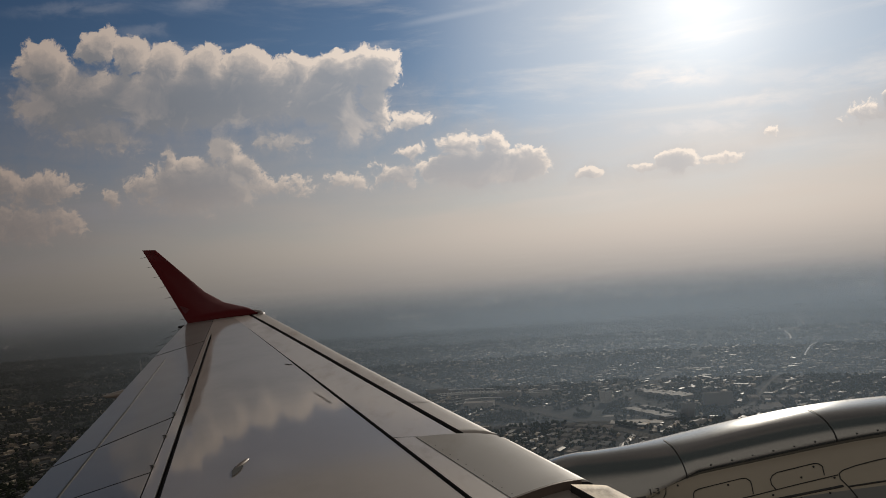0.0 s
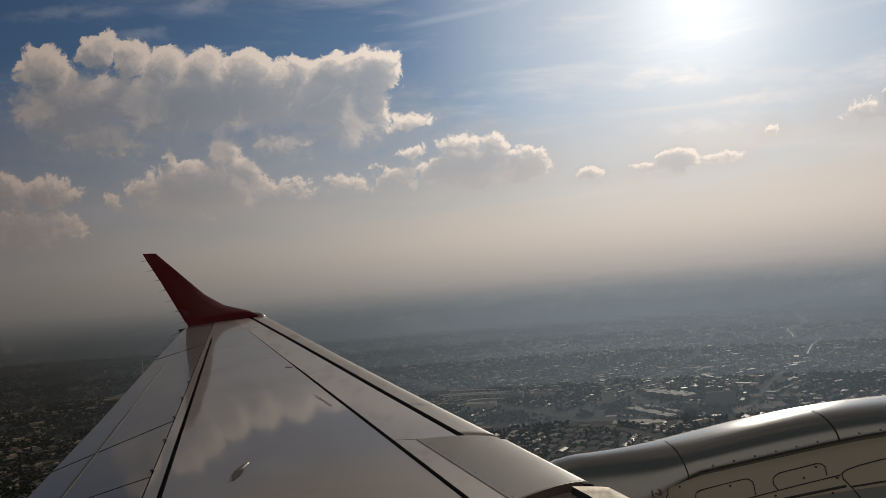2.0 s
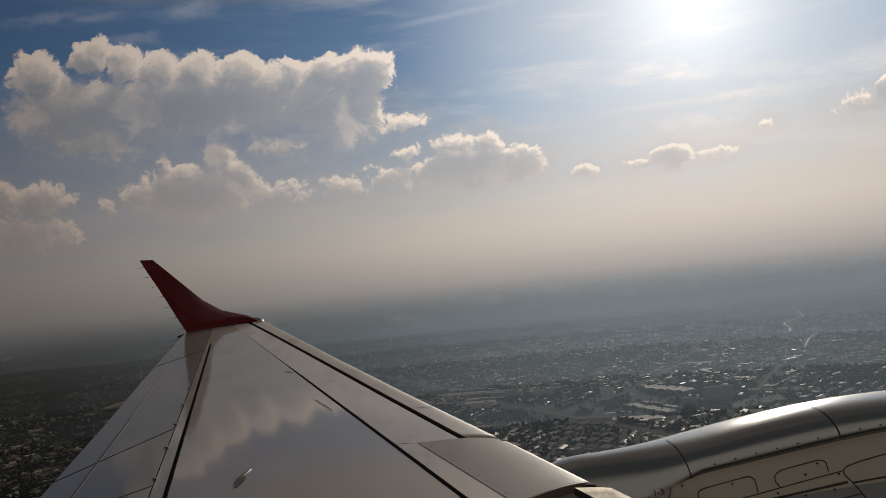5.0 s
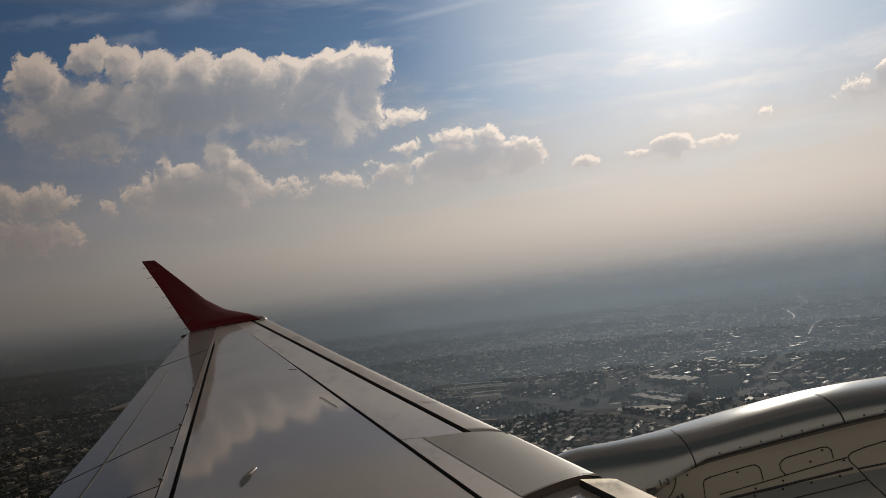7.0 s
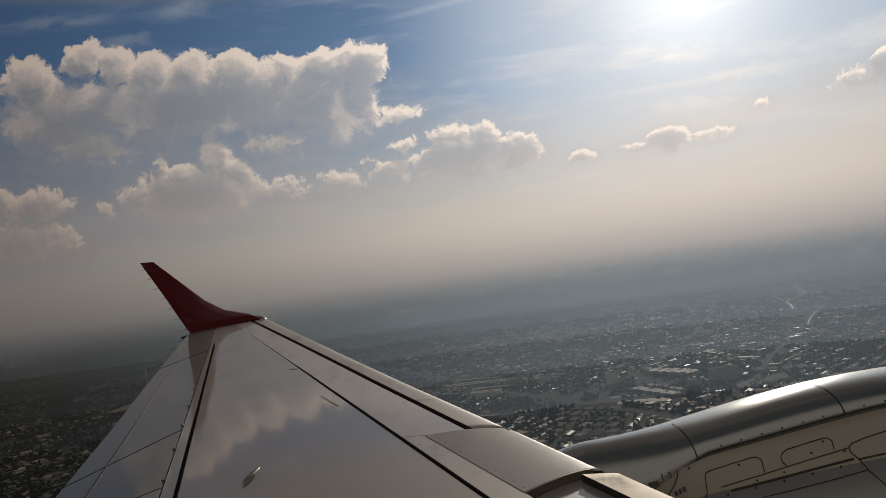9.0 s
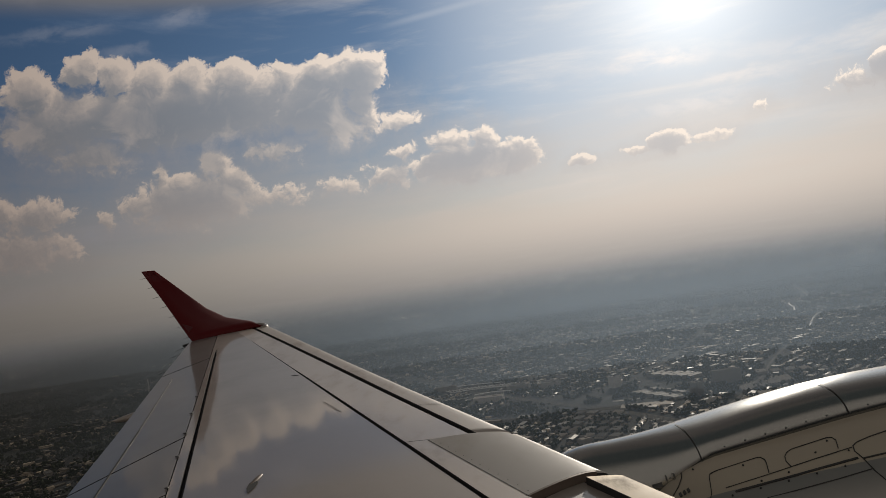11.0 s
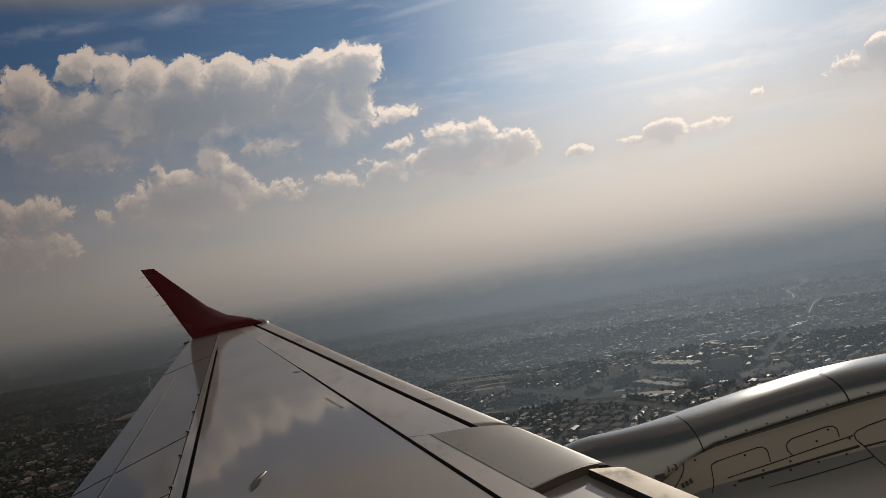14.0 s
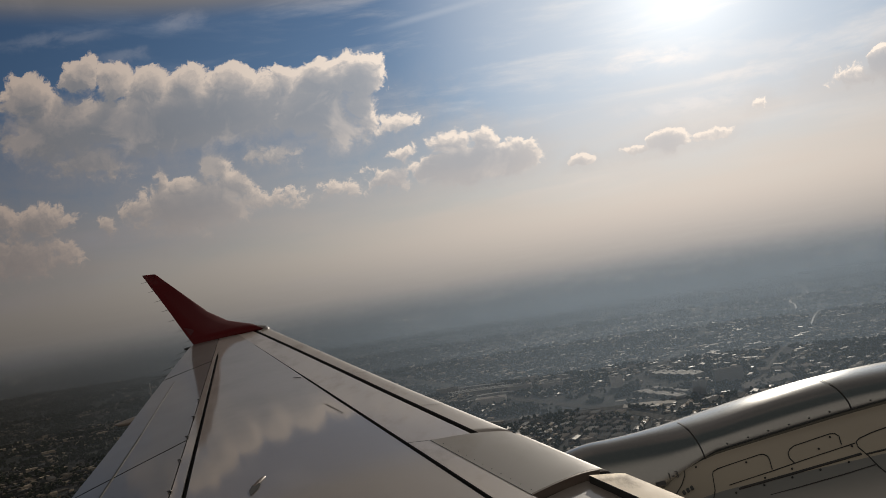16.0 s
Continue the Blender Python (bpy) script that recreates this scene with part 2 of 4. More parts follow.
ground_glow = node(wt, "ShaderNodeBackground", {0: sky, 1: 1.0})
node(wt, "ShaderNodeOutputWorld", {0: ground_glow.outputs[0]})

lamp = bpy.data.lights.new("sun", "SUN")
lamp.energy, lamp.angle, lamp.color = 2.6, radians(0.6), (1.0, 0.90, 0.76)
sun = new("sun", lamp)
sun.matrix_world = look((0, 0, 900), Vector((0, 0, 900)) - SUN_DIR)


# ---- materials ----
def surface(name):
    m = bpy.data.materials.new(name)
    m.use_nodes = True
    tree = m.node_tree
    tree.nodes.clear()
    return m, tree, node(tree, "ShaderNodeTexCoord").outputs["Object"]


def finish(tree, shader):
    node(tree, "ShaderNodeOutputMaterial", {0: shader})


def paint(name, colour, rough=0.3, metal=0.0, coat=0.0, grain=0.05, scale=2.0, streaks=(1, 1, 1), dirt=(0.10, 0.08, 0.06), soil=0.2, bump=0.02, wave=0.0, coat_rough=0.06, normal_tilt=None, shine=0.5):
    """Painted or bare metal sheet with faint stains, dust and an uneven skin."""
    m, tree, at = surface(name)
    drawn = node(tree, "ShaderNodeMapping", {"Vector": at, "Scale": streaks}).outputs[0]
    stain = fractal(tree, drawn, scale, 8, 0.6)
    fine = fractal(tree, at, scale * 30, 4, 0.6)
    c = mix(tree, spread(tree, stain, 0.48, 0.78, 0.0, soil), colour, dirt)
    c = mix(tree, calc(tree, "MULTIPLY", fine, grain), c, tuple(v * 0.5 for v in colour))
    r = calc(tree, "ADD", calc(tree, "MULTIPLY", calc(tree, "SUBTRACT", stain, 0.5), 0.25), rough, clamp=True)
    relief = node(tree, "ShaderNodeBump", {"Strength": bump, "Distance": 0.004, "Height": fine}).outputs[0]
    skin = relief
    if wave:
        ripple = fractal(tree, drawn, 3.0, 2, 0.4)
        skin = node(tree, "ShaderNodeBump", {"Strength": wave, "Distance": 0.02, "Height": ripple, "Normal": relief}).outputs[0]
    if normal_tilt:     # shading normals tilted to place the mirrored clouds and winglet
        span = node(tree, "ShaderNodeSeparateXYZ", {0: at}).outputs[1]
        ease_off = spread(tree, span, 11.8, 8.0)
        tilt_vec = node(tree, "ShaderNodeCombineXYZ", {0: normal_tilt[0], 1: calc(tree, "MULTIPLY", ease_off, normal_tilt[1])})
        skin = node(tree, "ShaderNodeVectorMath", {0: node(tree, "ShaderNodeVectorMath", {0: skin, 1: tilt_vec.outputs[0]}).outputs[0]})
        skin.operation = "NORMALIZE"
        skin = skin.outputs[0]
    s = node(tree, "ShaderNodeBsdfPrincipled", {"Base Color": c, "Roughness": r, "Metallic": metal, "Specular IOR Level": shine, "Normal": skin, "Coat Weight": coat, "Coat Roughness": coat_rough, "Coat Normal": skin})
    finish(tree, s.outputs[0])
    return m


WING_WHITE = paint("wing_paint", (0.205, 0.175, 0.150), 0.5, 0.0, 0.68, 0.05, 0.9, (0.6, 0.6, 0.6), (0.085, 0.065, 0.050), 0.6, 0.015, 0.03, 0.05, (-0.055, 0.038, 0.0))
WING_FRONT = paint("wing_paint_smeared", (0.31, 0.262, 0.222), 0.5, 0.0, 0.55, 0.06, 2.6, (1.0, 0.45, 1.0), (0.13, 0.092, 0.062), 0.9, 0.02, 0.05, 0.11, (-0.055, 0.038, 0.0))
# same wing paint aft, colour darkened for the dimmer sky it mirrors
WING_AFT = paint("wing_paint_aft_darkened", (0.066, 0.058, 0.050), 0.5, 0.0, 0.62, 0.05, 1.2, (0.8, 0.5, 0.8), (0.06, 0.05, 0.04), 0.5, 0.02, 0.04, 0.055, (-0.075, 0.038, 0.0))
SLAT_METAL = paint("slat_paint", (0.30, 0.266, 0.240), 0.55, 0.0, 0.10, 0.08, 3.5, (1, 0.4, 1), (0.15, 0.11, 0.08), 0.8, 0.03, 0.03, 0.12)
PANEL = paint("pylon_panel_paint", (0.225, 0.213, 0.203), 0.70, 0.0, 0.15, 0.05, 1.6, (1, 0.6, 1), (0.15, 0.12, 0.09), 0.5, 0.02, 0.02, 0.28, shine=0.15)
# inboard slat: sunlit brightness put into a pale warm base, gloss kept low
SLAT_INNER = paint("sunlit_slat_metal", (0.60, 0.50, 0.37), 0.62, 0.0, 0.0, 0.10, 7.0, (1, 0.5, 1), (0.10, 0.075, 0.05), 0.8, 0.05, 0.03, 0.10, shine=0.14)
RED = paint("winglet_red", (0.068, 0.003, 0.004), 0.5, 0.0, 0.0, 0.05, 2.0, (1, 1, 1), (0.04, 0.004, 0.004), 0.2, shine=0.12)
DARK = paint("seal_and_shade_black", (0.012, 0.012, 0.012), 0.7, 0.0, 0.0, 0.2, 5.0)
SPINE = paint("pylon_grey", (0.195, 0.197, 0.188), 0.20, 0.9, 0.30, 0.03, 1.5, (1, 1, 1), (0.19, 0.175, 0.15), 0.25, 0.006, 0.0, 0.03)
LOWER_COWL = paint("lower_cowl_grey", (0.185, 0.178, 0.165), 0.3, 0.5, 0.2, 0.05, 1.3, (0.5, 1, 1), (0.10, 0.09, 0.08), 0.4, 0.02, 0.02, 0.15)
COWL = paint("cowl_beige", (0.30, 0.26, 0.20), 0.38, 0.10, 0.35, 0.05, 1.3, (0.5, 1, 1), (0.18, 0.15, 0.12), 0.45, 0.03, 0.02, 0.2)
STEEL = paint("bare_steel", (0.45, 0.44, 0.42), 0.32, 0.9, 0.0, 0.1, 8.0)
MARK = paint("stencil_grey", (0.05, 0.05, 0.05), 0.6)
FADED = paint("faded_stencil", (0.105, 0.092, 0.080), 0.5, 0.0, 0.4)
BRONZE = paint("rib_edge_brown", (0.10, 0.075, 0.06), 0.5, 0.2)


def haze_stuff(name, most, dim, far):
    """Haze over the land as a thin grey sheet, lit by the sun behind it."""
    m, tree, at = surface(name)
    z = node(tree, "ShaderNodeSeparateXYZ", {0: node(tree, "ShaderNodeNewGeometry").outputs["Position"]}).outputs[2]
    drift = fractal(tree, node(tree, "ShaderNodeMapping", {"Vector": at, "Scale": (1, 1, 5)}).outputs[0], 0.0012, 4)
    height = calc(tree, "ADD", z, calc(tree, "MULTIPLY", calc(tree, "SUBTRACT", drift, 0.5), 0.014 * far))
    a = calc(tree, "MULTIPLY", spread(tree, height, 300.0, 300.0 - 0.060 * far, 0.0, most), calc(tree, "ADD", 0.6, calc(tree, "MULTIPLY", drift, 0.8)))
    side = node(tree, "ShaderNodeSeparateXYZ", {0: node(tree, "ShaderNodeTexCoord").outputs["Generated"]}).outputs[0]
    a = calc(tree, "MULTIPLY", a, spread(tree, side, 0.15, 0.75, 0.80, 1.0))      # density raised on the sun side to mimic scattered light
    # paler towards the sun: the scattered light is put into the colour
    scatter_tint = mix(tree, spread(tree, side, 0.12, 0.66), (dim, dim * 1.06, dim * 1.12), (0.192, 0.241, 0.300))
    s = node(tree, "ShaderNodeBsdfTranslucent", {0: scatter_tint})
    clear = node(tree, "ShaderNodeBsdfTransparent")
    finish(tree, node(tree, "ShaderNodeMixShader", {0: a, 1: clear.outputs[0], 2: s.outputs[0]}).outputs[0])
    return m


def ground_stuff(name):
    m, tree, at = surface(name)
    big = fractal(tree, at, 0.0016, 6, 0.6)
    mid = fractal(tree, at, 0.012, 6, 0.65)
    fine = fractal(tree, at, 0.09, 5, 0.7)
    cells = node(tree, "ShaderNodeTexVoronoi", {"Vector": at, "Scale": 0.006, "Randomness": 0.9}).outputs["Color"]
    c = mix(tree, spread(tree, mid, 0.4, 0.6), (0.013, 0.016, 0.014), (0.026, 0.028, 0.029))
    c = mix(tree, spread(tree, big, 0.48, 0.62, 0.0, 0.7), c, (0.036, 0.037, 0.039))
    c = mix(tree, 0.12, c, cells, "MULTIPLY")
    c = mix(tree, spread(tree, fine, 0.55, 0.75, 0.0, 0.4), c, (0.060, 0.060, 0.062))
    relief = node(tree, "ShaderNodeBump", {"Strength": 0.8, "Distance": 4.0, "Height": fine}).outputs[0]
    s = node(tree, "ShaderNodeBsdfPrincipled", {"Base Color": c, "Roughness": 0.95, "Specular IOR Level": 0.1, "Normal": relief})
    finish(tree, s.outputs[0])
    return m


def town(name, dark, light, rough, spec=0.5, metal=0.0, island=True, gleam=(1, 0.80, 0.55, 1)):
    """Colour that changes from house to house, or from tree to tree."""
    m, tree, at = surface(name)
    pick = node(tree, "ShaderNodeNewGeometry").outputs["Random Per Island"] if island else node(tree, "ShaderNodeObjectInfo").outputs["Random"]
    grime = fractal(tree, at, 0.15, 5, 0.65)
    c = mix(tree, calc(tree, "POWER", pick, 4.0), dark, light)
    c = mix(tree, spread(tree, grime, 0.4, 0.7, 0.0, 0.4), c, tuple(v * 0.5 for v in dark))
    r = calc(tree, "ADD", calc(tree, "MULTIPLY", pick, 0.35), rough, clamp=True)
    s = node(tree, "ShaderNodeBsdfPrincipled", {"Base Color": c, "Roughness": r, "Specular IOR Level": spec, "Specular Tint": gleam, "Metallic": metal})
    finish(tree, s.outputs[0])
    return m


GROUND = ground_stuff("land")
LEAF = town("foliage", (0.009, 0.014, 0.007), (0.032, 0.038, 0.020), 0.85, 0.1)
HOUSE = town("house_walls_roofs", (0.028, 0.028, 0.029), (0.50, 0.41, 0.31), 0.46, 0.22)
ROOF = town("flat_roof", (0.06, 0.058, 0.057), (0.24, 0.205, 0.175), 0.55, 0.22, 0.0, False)
WALL = town("building_wall", (0.14, 0.13, 0.12), (0.42, 0.40, 0.37), 0.6, 0.4, 0.0, False)
ASPHALT = town("asphalt", (0.035, 0.036, 0.037), (0.050, 0.050, 0.050), 0.85, 0.10)
BALLAST = town("rail_ballast", (0.055, 0.05, 0.042), (0.08, 0.07, 0.06), 0.85, 0.15)
WATER = town("river_water", (0.03, 0.035, 0.03), (0.03, 0.035, 0.03), 0.08, 0.6)
PALE_ROOF = town("pale_sheet_roof", (0.34, 0.33, 0.31), (0.46, 0.44, 0.41), 0.40, 0.45, 0.0, False)
PAVED = town("worn_concrete", (0.070, 0.066, 0.060), (0.095, 0.088, 0.078), 0.85, 0.10)
PLAZA = town("bare_yard", (0.075, 0.068, 0.060), (0.12, 0.105, 0.09), 0.6, 0.3)


# ---- shape helpers ----
def mesh_of(name, verts, faces, material, parent=None, label="", smooth=False):
    me = bpy.data.meshes.new(name)
    me.from_pydata([tuple(map(float, v)) for v in verts], [], faces)
    me.materials.append(material)
    if smooth:
        me.polygons.foreach_set("use_smooth", [True] * len(me.polygons))
    me.update()
    ob = new(name, me)
    if parent:
        ob.parent = parent
    if label:
        tagged(ob, label)
    return ob


def part(name, bm, material, parent, label="", smooth=False):
    me = bpy.data.meshes.new(name)
    bm.normal_update()
    bm.to_mesh(me)
    bm.free()
    me.materials.append(material)
    if smooth:
        me.polygons.foreach_set("use_smooth", [True] * len(me.polygons))
    ob = new(name, me)
    ob.parent = parent
    if label:
        tagged(ob, label)
    return ob


def loft(sections, closed=True, caps=True):
    """Verts and faces of a skin over rings of equally many points."""
    n = len(sections[0])
    verts = [p for ring in sections for p in ring]
    faces = []
    for i in range(len(sections) - 1):
        for j in range(n if closed else n - 1):
            a, b = i * n + j, i * n + (j + 1) % n
            faces.append((a, b, b + n, a + n))
    if caps and closed:
        faces.append(tuple(reversed(range(n))))
        faces.append(tuple(range((len(sections) - 1) * n, len(sections) * n)))
    return verts, faces


def rod(points, radius, sides=6, taper=1.0):
    """Rings along a polyline."""
    rings = []
    pts = [Vector(p) for p in points]
    for i, p in enumerate(pts):
        d = (pts[min(i + 1, len(pts) - 1)] - pts[max(i - 1, 0)]).normalized()
        a = d.cross(Vector((0, 0, 1)) if abs(d.z) < 0.9 else Vector((1, 0, 0))).normalized()
        b = d.cross(a)
        r = radius * (1 + (taper - 1) * i / max(1, len(pts) - 1))
        rings.append([p + r * (math.cos(q) * a + math.sin(q) * b) for q in (2 * math.pi * k / sides for k in range(sides))])
    return loft(rings)


# ---- the wing ----
def x_front(y):
    return -2.87 + 0.484 * (12.41 - y)


def x_back(y):
    return -4.0 + 0.142 * (12.0 - y)


def wing_z(x, y):
    """Height of the upper skin."""
    chord = max(0.6, x_front(y) - x_back(y))
    c = (x_front(y) - x) / chord
    return 298.13 + 0.125 * y - 0.10 * chord * (c - 0.4) ** 2 * min(1.0, max(0.15, (12.6 - y) / 5.0))


def x_gap(y):
    return -3.12 + 0.483 * (12.41 - y)


def x_spar(y):
    return -2.93 + 0.442 * (11.34 - y)


def x_hinge(y):
    return -2.81 + 0.217 * (8.39 - y)


def x_spoiler(y):
    return -3.31 + 0.227 * (10.96 - y)


def spar_gap(y):
    """Half width of the seam behind the front skin; it narrows outboard and ends short of the tip."""
    return float(np.interp(y, (5.0, 7.4, 8.6, 9.0, 11.0, 11.2), (0.021, 0.017, 0.013, 0.007, 0.004, 0.0)))


def spoiler_gap(y):
    return float(np.interp(y, (5.0, 8.0, 10.7, 10.85), (0.020, 0.017, 0.017, 0.0)))


def skin(name, fore, aft, ends, material, parent, label="", nx=8, ny=30, thick=0.03, lift=0.0, bulge=0.0):
    """A sheet of wing skin between two spanwise lines. ends: y at inboard fore, inboard aft, outboard fore, outboard aft."""
    i0, i1, o0, o1 = ends
    us = [k / nx for k in range(nx + 1)]
    vs = [k / ny for k in range(ny + 1)]
    top, low = [], []
    for v in vs:
        for u in us:
            y = (i0 + (i1 - i0) * u) * (1 - v) + (o0 + (o1 - o0) * u) * v
            x = fore(y) * (1 - u) + aft(y) * u
            z = wing_z(x, y) + lift + bulge * math.sin(math.pi * u ** 0.75)
            top.append((x, y, z))
            low.append((x, y, z - thick))
    n, m = len(us), len(vs)
    faces = []
    for b in range(m - 1):
        for a in range(n - 1):
            k = b * n + a
            faces.append((k, k + n, k + n + 1, k + 1))
            k += n * m
            faces.append((k, k + 1, k + n + 1, k + n))
    rim = list(range(n)) + [b * n + n - 1 for b in range(1, m)] + [(m - 1) * n + a for a in range(n - 2, -1, -1)] + [b * n for b in range(m - 2, 0, -1)]
    verts, base = top + low, 2 * n * m
    verts += [top[k] for k in rim] + [low[k] for k in rim]
    for k in range(len(rim)):
        a, b = base + k, base + (k + 1) % len(rim)
        faces.append((a, b, b + len(rim), a + len(rim)))
    ob = mesh_of(name, verts, faces, material, parent, label, True)
    ob.data.materials.append(DARK)      # edges of the sheet carry black sealant
    for face in ob.data.polygons[-len(rim):]:
        face.material_index, face.use_smooth = 1, False
    return ob


def leading(name, y0, y1, reach, ahead, lift, material, parent, label, skew=0.0, n=40, flare=0.0):
    """A slat: skin from its rear edge forward, round the nose and back beneath."""
    shape = [(1.0, 0.0), (0.995, 0.0), (0.6, 0.0), (0.33, -0.003), (0.15, -0.011), (0.04, -0.032), (0.0, -0.065), (0.05, -0.115), (0.2, -0.15), (0.6, -0.17), (1.0, -0.13), (1.005, -0.05)]
    rings = []
    for k in range(n + 1):
        v = k / n
        ring = []
        for u, dz in shape:
            y = y0 + (y1 - y0) * v + skew * u * (1 - v)
            s = 0.55 + 0.45 * min(1.0, max(0.0, (12.6 - y) / 4.5))
            x = x_front(y) + ahead - reach * u + flare * (1 - u) * min(1.0, max(0.0, (9.0 - y) / 3.0))
            ring.append((x, y, wing_z(min(x, x_front(y)), y) + lift + dz * s))
        rings.append(ring)
    v, f = loft(rings)
    ob = mesh_of(name, v, f, material, parent, label, True)
    ob.data.materials.append(DARK)      # rear face painted black for the shade inside the gap
    for k, face in enumerate(ob.data.polygons):
        if k % len(shape) in (10, 11, 0) or k >= n * len(shape):
            face.material_index, face.use_smooth = 1, False
    return ob


wing = tagged(new("aircraft_wing"), "grey-white airliner wing with slats, dark seams and upswept red winglet", "wing")
G = 0.010
# black sheet below the skins: the seams' shade put into its colour
skin("wing_box", lambda y: x_front(y) - 0.06, lambda y: x_back(y) + 0.10, (1.6, 1.6, 12.44, 12.1), DARK, wing, "black sheet standing in for shade under the skin seams", thick=0.05, lift=-0.05)
main_skin = skin("main_skin", lambda y: x_spar(y) - spar_gap(y), lambda y: x_spoiler(y) + spoiler_gap(y), (1.6, 1.6, 12.46, 12.3), WING_WHITE, wing, "glossy grey-white upper wing skin mirroring the clouds", 12, 50)
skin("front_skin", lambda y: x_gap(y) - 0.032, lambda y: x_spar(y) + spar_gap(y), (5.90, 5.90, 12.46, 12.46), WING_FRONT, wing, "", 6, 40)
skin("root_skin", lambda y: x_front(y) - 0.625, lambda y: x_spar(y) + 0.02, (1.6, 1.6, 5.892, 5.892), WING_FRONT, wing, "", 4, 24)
edge_panel = skin("leading_edge_panel", lambda y: x_front(y) - 0.02, lambda y: x_front(y) - 0.619, (4.97, 4.66, 5.905, 5.885), PANEL, wing, "riveted grey panel over the engine pylon", 14, 16, 0.03, 0.003, 0.016)
leading("leading_edge_nose", 4.95, 5.895, 0.09, 0.058, -0.010, SLAT_METAL, wing, "bare metal nose strip", 0.0, 12)
outer_slat = leading("slat", 5.92, 12.47, 0.235, 0.01, 0.0, SLAT_METAL, wing, "pale outboard slat with a black gap behind it", flare=0.05)
leading("slat", 1.6, 4.84, 0.26, 0.10, 0.012, SLAT_INNER, wing, "bare inboard slat with sunlight put into its pale colour", 0.0)
skin("slat_bay", lambda y: x_front(y) - 0.15, lambda y: x_front(y) - 0.62, (1.6, 1.6, 4.90, 4.62), WING_WHITE, wing, "", 6, 24, 0.03, -0.035)
skin("spoiler_strip", lambda y: x_spoiler(y) - spoiler_gap(y), lambda y: x_hinge(y) + 0.004, (1.6, 1.6, 12.32, 12.2), WING_WHITE, wing, "", 3, 40)
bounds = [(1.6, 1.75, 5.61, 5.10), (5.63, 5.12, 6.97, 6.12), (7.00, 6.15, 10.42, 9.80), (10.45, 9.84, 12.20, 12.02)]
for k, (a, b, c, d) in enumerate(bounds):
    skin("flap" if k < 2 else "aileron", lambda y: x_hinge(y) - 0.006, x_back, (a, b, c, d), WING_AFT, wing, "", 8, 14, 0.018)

# joints across the slat
for y in (10.55, 8.50, 6.9):
    v = [(x_front(y) + 0.01 - 0.235 * u, y - d, wing_z(x_front(y) - 0.235 * u, y) + 0.003) for u in (0.12, 0.98) for d in (-0.006, 0.006)]
    mesh_of("slat_joint", v, [(0, 1, 3, 2)], MARK, outer_slat)

# thin seam ahead of the trailing edge, and the hinge fittings on it
def strip(name, line, y0, y1, width, material, parent, label="", lift=0.004, n=30):
    v, f = [], []
    for k in range(n + 1):
        y = y0 + (y1 - y0) * k / n
        for s in (-1, 1):
            x = line(y) + s * width / 2
            v.append((x, y, wing_z(x, y) + lift))
            v.append((x, y, wing_z(x, y) - 0.01))
    for k in range(n):
        a = 4 * k
        f += [(a, a + 2, a + 6, a + 4), (a + 1, a + 5, a + 7, a + 3), (a, a + 4, a + 5, a + 1), (a + 2, a + 3, a + 7, a + 6)]
    return mesh_of(name, v, f, material, parent, label)


strip("seam", lambda y: -3.47 + 0.168 * (9.56 - y), 1.8, 7.6, 0.014, DARK, wing)
strip("seam", lambda y: -3.47 + 0.168 * (9.56 - y), 7.6, 9.6, 0.006, DARK, wing)
for y in (5.05, 5.75, 6.45, 7.1, 7.75, 8.4):
    bm = bmesh.new()
    bmesh.ops.create_cube(bm, size=1)
    bmesh.ops.scale(bm, vec=(0.035, 0.022, 0.010), verts=bm.verts)
    bmesh.ops.bevel(bm, geom=bm.edges[:], offset=0.005, segments=1, affect="EDGES")
    bmesh.ops.translate(bm, vec=(x_hinge(y) - 0.01, y, wing_z(x_hinge(y), y) + 0.006), verts=bm.verts)
    part("hinge_bracket", bm, MARK, wing, "small steel hinge bracket")

# the raised fuel vent on the skin
rings = []
for k, (u, w, h) in enumerate(((-0.12, 0.012, 0.002), (-0.06, 0.028, 0.02), (0.0, 0.034, 0.032), (0.06, 0.030, 0.03), (0.09, 0.02, 0.02), (0.1, 0.01, 0.004))):
    cx, cy = -1.55 + u * 0.25, 5.56 + u
    rings.append([(cx + 0.6 * w * math.cos(q), cy, wing_z(cx, cy) + 0.45 * h * max(0.0, math.sin(q)) - 0.002) for q in (math.pi * j / 6 for j in range(7))])
v, f = loft(rings, False)
vent = mesh_of("vent_cover", v, f, BRONZE, wing, "small raised brown metal vent cover", True)
rings = [[(-1.552 + w * s, y, wing_z(-1.55, y) + 0.004) for s in (-1, 1)] for y, w in ((5.33, 0.005), (5.42, 0.03), (5.5, 0.03), (5.53, 0.02))]
v, f = loft(rings, False)
mesh_of("vent_mouth", v, f, DARK, vent, "dark vent opening")

# stencilled marks that cannot be read
for k in range(9):
    y = 7.34 - 0.046 * k
    x = -1.31 + 0.0235 * k
    v = [(x + a, y + b, wing_z(x, y) + 0.003) for a, b in ((-0.012, -0.012), (0.016, -0.008), (0.016, 0.010), (-0.012, 0.006))]
    mesh_of("stencil_bar", v, [(0, 1, 2, 3)], FADED, main_skin)
strip("stencil_bar", lambda y: -1.80 - (y - 8.62) * 2.0, 8.605, 8.635, 0.03, MARK, wing, "", 0.004, 2)

